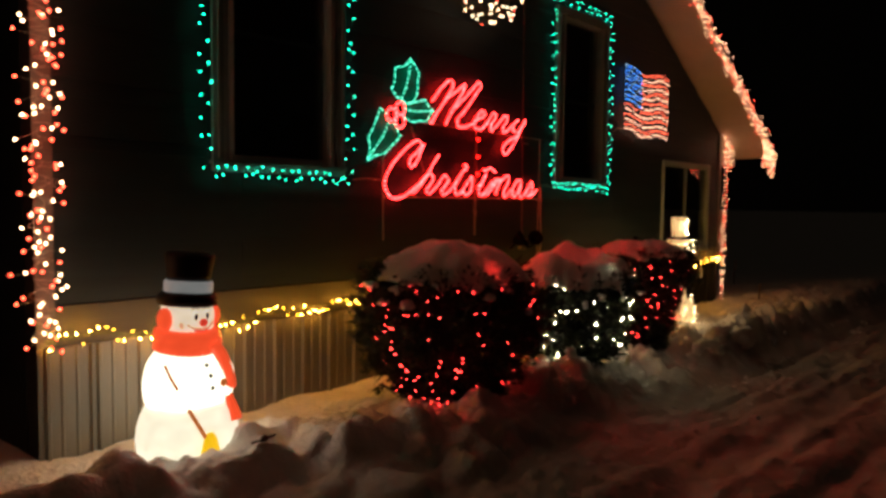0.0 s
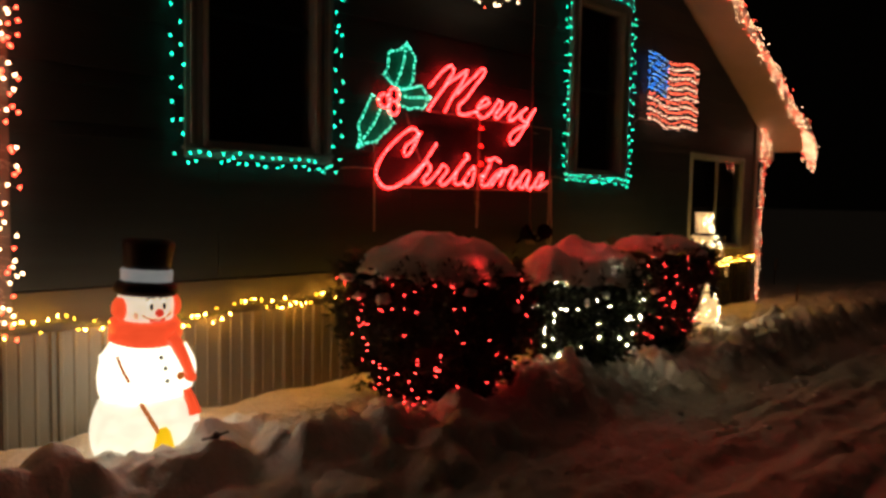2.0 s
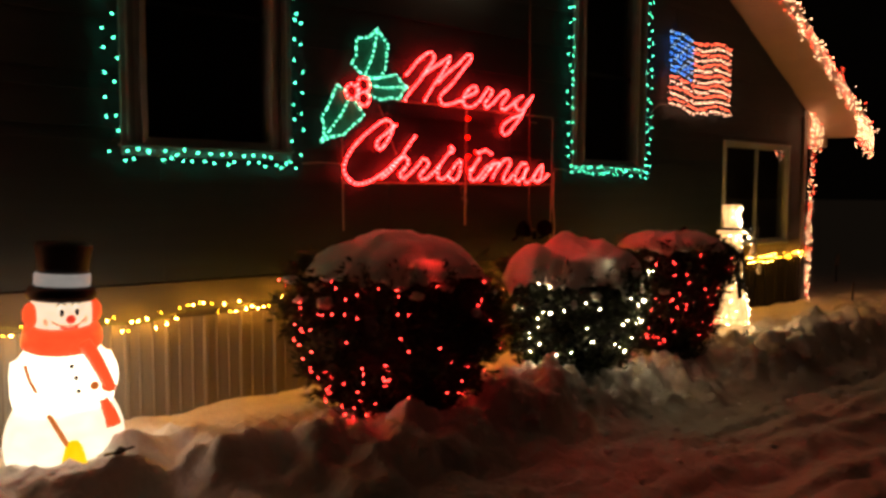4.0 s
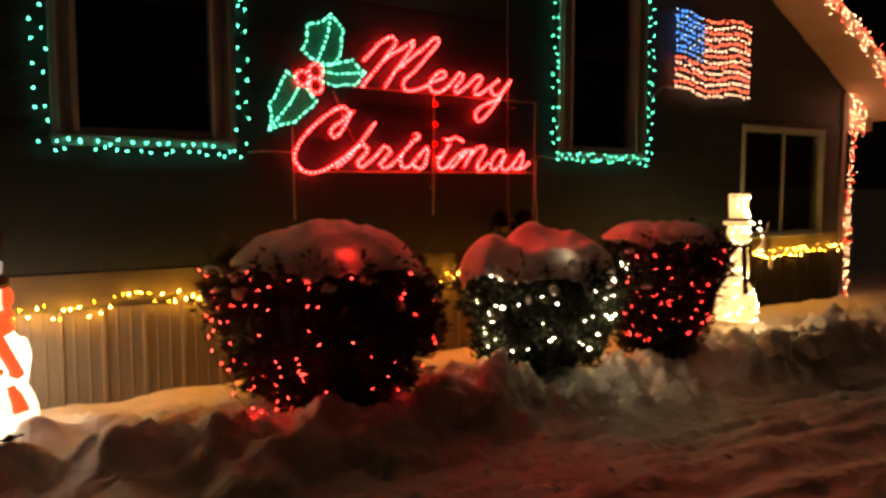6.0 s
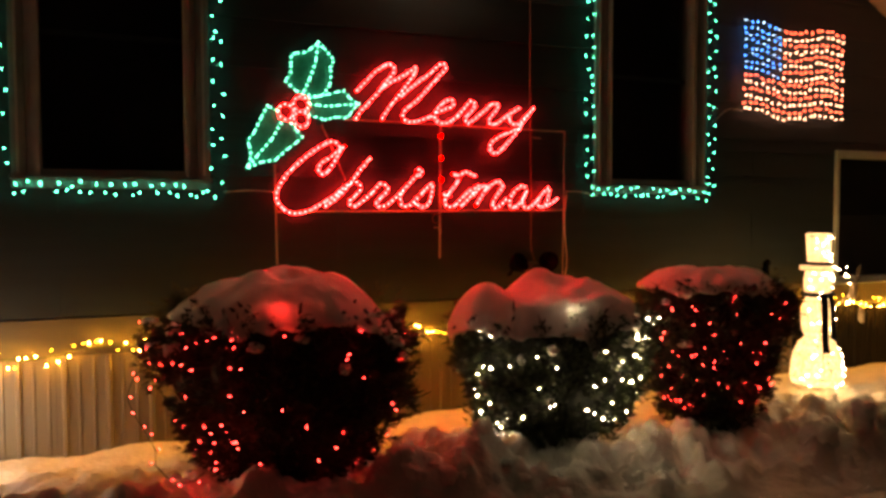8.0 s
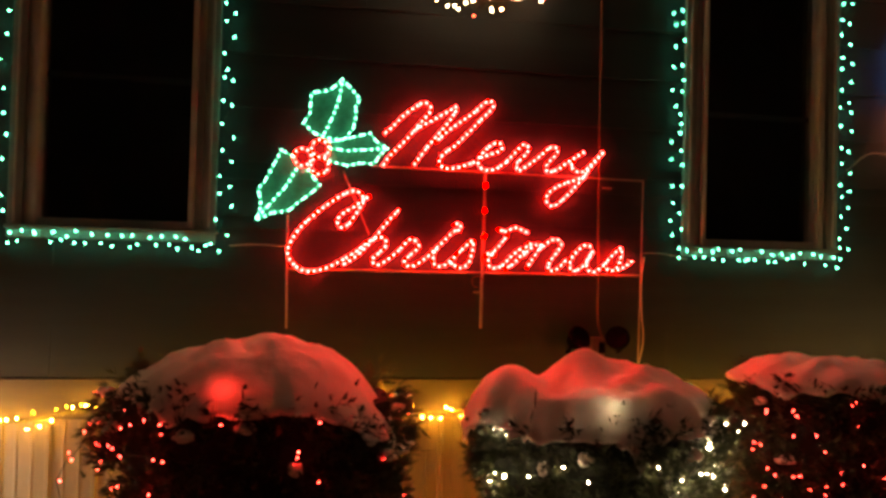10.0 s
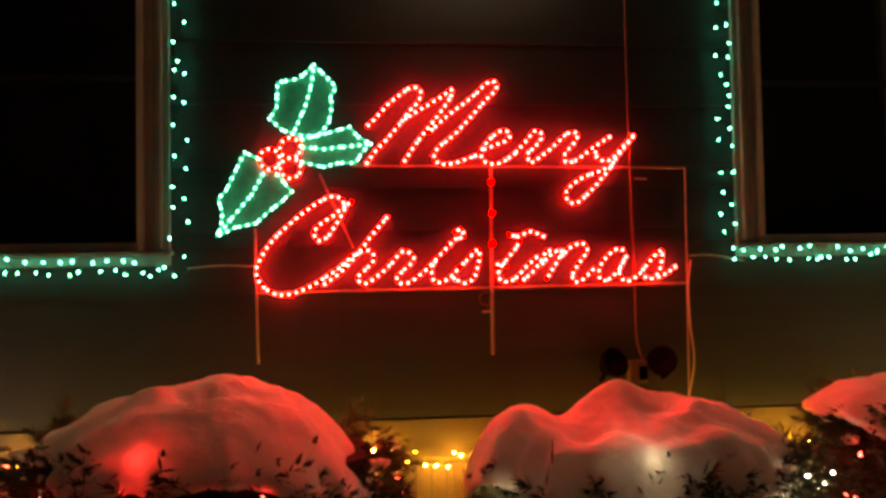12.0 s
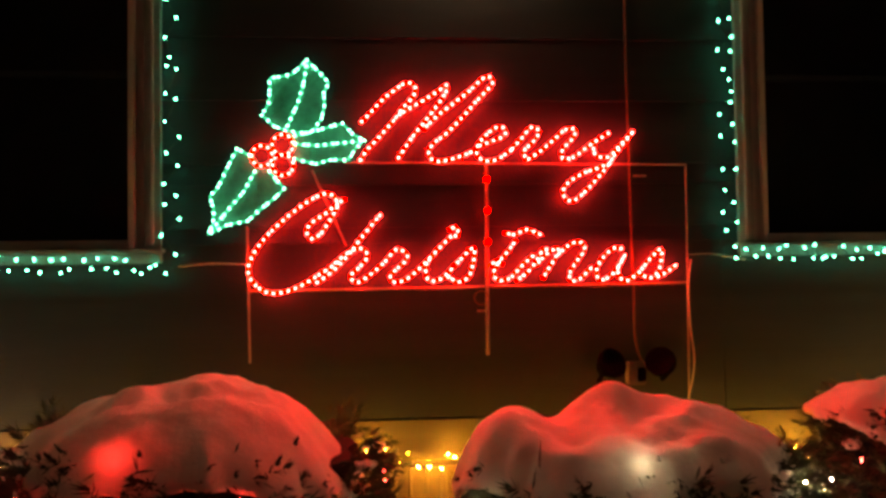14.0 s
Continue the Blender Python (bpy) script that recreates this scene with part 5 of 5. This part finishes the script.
for da, z_end, w in ((0.35, 0.27, 0.025), (0.75, 0.36, 0.02)):
    a = TO_VIEW + da
    bm = bmesh.new()
    side = Vector((-math.sin(a), math.cos(a), 0))
    ring = []
    for z, r in ((0.70, 0.13), (0.58, 0.152), (0.48, 0.156), (0.38, 0.165), (z_end, 0.20)):
        p = Vector((ux + r * math.cos(a), uy + r * math.sin(a), uz + z))
        o = Vector((math.cos(a), math.sin(a), 0)) * 0.008
        ring.append([bm.verts.new(p - side * w), bm.verts.new(p + side * w), bm.verts.new(p + side * w + o), bm.verts.new(p - side * w + o)])
    for A, B in zip(ring, ring[1:]):
        for k in range(4):
            bm.faces.new((A[k], A[(k + 1) % 4], B[(k + 1) % 4], B[k]))
    bm.faces.new(ring[0])
    bm.faces.new(ring[-1])
    part("scarf_end", bm, SCARF_BLUE, lit, "navy cloth scarf end")
part("hat_ribbon", lathe(bmesh.new(), [(0.09, 0.931), (0.103, 0.935), (0.103, 0.955), (0.09, 0.958)], (ux, uy, uz), 24), SCARF_BLUE, lit, "dark ribbon round the hat", True)
arm = part("arm", tube(bmesh.new(), [(ux + 0.12, uy - 0.05, uz + 0.6), (ux + 0.24, uy - 0.07, uz + 0.68), (ux + 0.33, uy - 0.08, uz + 0.82)], 0.006, 5), FRAME_WIRE, lit)
for k in range(9):
    d = Vector((dice.uniform(-0.06, 0.09), dice.uniform(-0.04, 0.04), dice.uniform(0.04, 0.16)))
    s0 = Vector((ux + 0.31, uy - 0.08, uz + 0.78))
    part("twig", tube(bmesh.new(), [s0, s0 + d], 0.004, 4), TWIG, arm)
for k in range(9):
    bulb(arm, "frame_cool", (ux + dice.uniform(0.15, 0.33), uy - 0.09, uz + dice.uniform(0.62, 0.92)))
for mx, my, mz, w in ((0.245, -0.113, 0.72, 0.028), (0.31, -0.14, 0.54, 0.022)):
    bm = bmesh.new()
    tube(bm, [(ux + mx, uy + my, uz + mz + 0.07), (ux + mx + 0.005, uy + my, uz + mz + 0.03), (ux + mx, uy + my, uz + mz - 0.03), (ux + mx + 0.01, uy + my, uz + mz - 0.06)], [0.5 * w, w, 1.1 * w, 0.6 * w], 8)
    tube(bm, [(ux + mx, uy + my, uz + mz + 0.06), (ux + 0.24, uy - 0.07, uz + 0.68 if mz < 0.6 else uz + 0.80)], 0.003, 4)
    part("mitten", bm, MITTEN, arm, "pale knitted mitten")
for k in range(3):
    part("twig", tube(bmesh.new(), [(ux - 0.13, uy, uz + 0.92), (ux - 0.17 - 0.015 * k, uy - 0.02, uz + 1.02 + 0.04 * k)], 0.003, 4), TWIG, lit)

# ---- driveway marker stake with tag beyond the corner ----
stake = thing("marker_stake", (11.4, 3.75, 0.0), "thin bent marker stake standing in the snow", "stake")
part("rod", tube(bmesh.new(), [(11.4, 3.75, -0.1), (11.4, 3.75, 0.3), (11.43, 3.75, 0.42)], 0.012, 6), TWIG, stake)
post = thing("tag_post", (13.8, 5.0, 0.0), "small post with a pale tag", "post")
part("rod", tube(bmesh.new(), [(13.8, 5.0, -0.1), (13.8, 5.0, 0.42)], 0.012, 6), TWIG, post)
part("tag", boxed((13.73, 4.98, 0.42), (13.87, 4.99, 0.6), 0.004), WIRE_WHITE, post)

# ---- dead leaf and twig lying on the bank ----
leaf = thing("fallen_twig", (2.29, 3.27, ground_z(2.29, 3.27)), "small dark twig with a dead leaf on the snow", "twig")
lz = ground_z(2.29, 3.27)
part("stem", tube(bmesh.new(), [(2.22, 3.28, lz + 0.012), (2.29, 3.27, lz + 0.02), (2.35, 3.25, lz + 0.035)], 0.006, 5), TWIG, leaf)
part("dead_leaf", tube(bmesh.new(), [(2.26, 3.26, lz + 0.015), (2.29, 3.265, lz + 0.025), (2.325, 3.28, lz + 0.02)], [0.006, 0.022, 0.004], 6), TWIG, leaf, smooth=True)

# ---- lumps of ploughed snow on the bank ----
chunk_dice = random.Random(21)
CHUNKS = []
for k in range(9):
    planes = []
    for n in range(11):
        v = Vector((chunk_dice.gauss(0, 1), chunk_dice.gauss(0, 1), chunk_dice.gauss(0, 1))).normalized()
        planes.append((v, chunk_dice.uniform(0.6, 1.0)))
    bm = bmesh.new()
    bmesh.ops.create_icosphere(bm, subdivisions=3, radius=1)
    for v in bm.verts:
        d = v.co.normalized()
        hard = min(h / max(d.dot(p), 0.05) for p, h in planes)
        r = 0.42 * min(hard, 1.3) + 0.45 + 0.5 * noise.noise(d * 1.7 + Vector((k * 7, 0, 0))) + 0.24 * noise.noise(d * 4.0 + Vector((k * 7, 3, 0)))
        v.co = d * r
    CHUNKS.append(mesh_of("snow_lump", bm, SNOW, True))
bank = thing("snow_bank", (5.0, 2.8, 0.0), "ploughed lumps of snow heaped along the drive", "snow bank")
for k in range(125):
    if k < 38:
        x, y = chunk_dice.uniform(4.1, 6.6), chunk_dice.gauss(2.85, 0.2)
        r = chunk_dice.uniform(0.02, 0.06)
    elif k < 68:
        x, y = chunk_dice.uniform(6.4, 14), chunk_dice.gauss(2.8, 0.25)
        r = chunk_dice.uniform(0.03, 0.09)
    else:
        x, y = chunk_dice.uniform(0.8, 9), chunk_dice.gauss(2.25, 0.22)
        r = chunk_dice.uniform(0.015, 0.04)
    if y > 3.1:
        y = 3.1 - chunk_dice.random() * 0.3
    lump = new("snow_lump", CHUNKS[k % 9])
    under(lump, bank)
    lump.matrix_basis = pose(x, y, ground_z(x, y) - 0.45 * r, chunk_dice.uniform(-30, 30), chunk_dice.uniform(-30, 30), chunk_dice.uniform(0, 360)) @ Matrix.Diagonal((r * chunk_dice.uniform(0.9, 1.5), r, r * chunk_dice.uniform(0.6, 1.0), 1))
for x, y, z, r, tall, turn in ((7.55, 3.0, 0.08, 0.15, 0.8, 15), (7.95, 3.02, 0.16, 0.14, 0.9, 80), (8.25, 2.9, 0.12, 0.18, 0.8, 140), (8.65, 3.1, 0.16, 0.15, 0.9, 230), (9.1, 3.0, 0.1, 0.2, 0.8, 290), (9.7, 3.2, 0.12, 0.18, 0.9, 30), (10.3, 3.1, 0.1, 0.2, 0.9, 100)):
    lump = new("snow_lump", CHUNKS[int(turn) % 9])
    under(lump, bank)
    lump.matrix_basis = pose(x, y, z, 12, -10, turn) @ Matrix.Diagonal((r, r * 0.85, r * tall, 1))
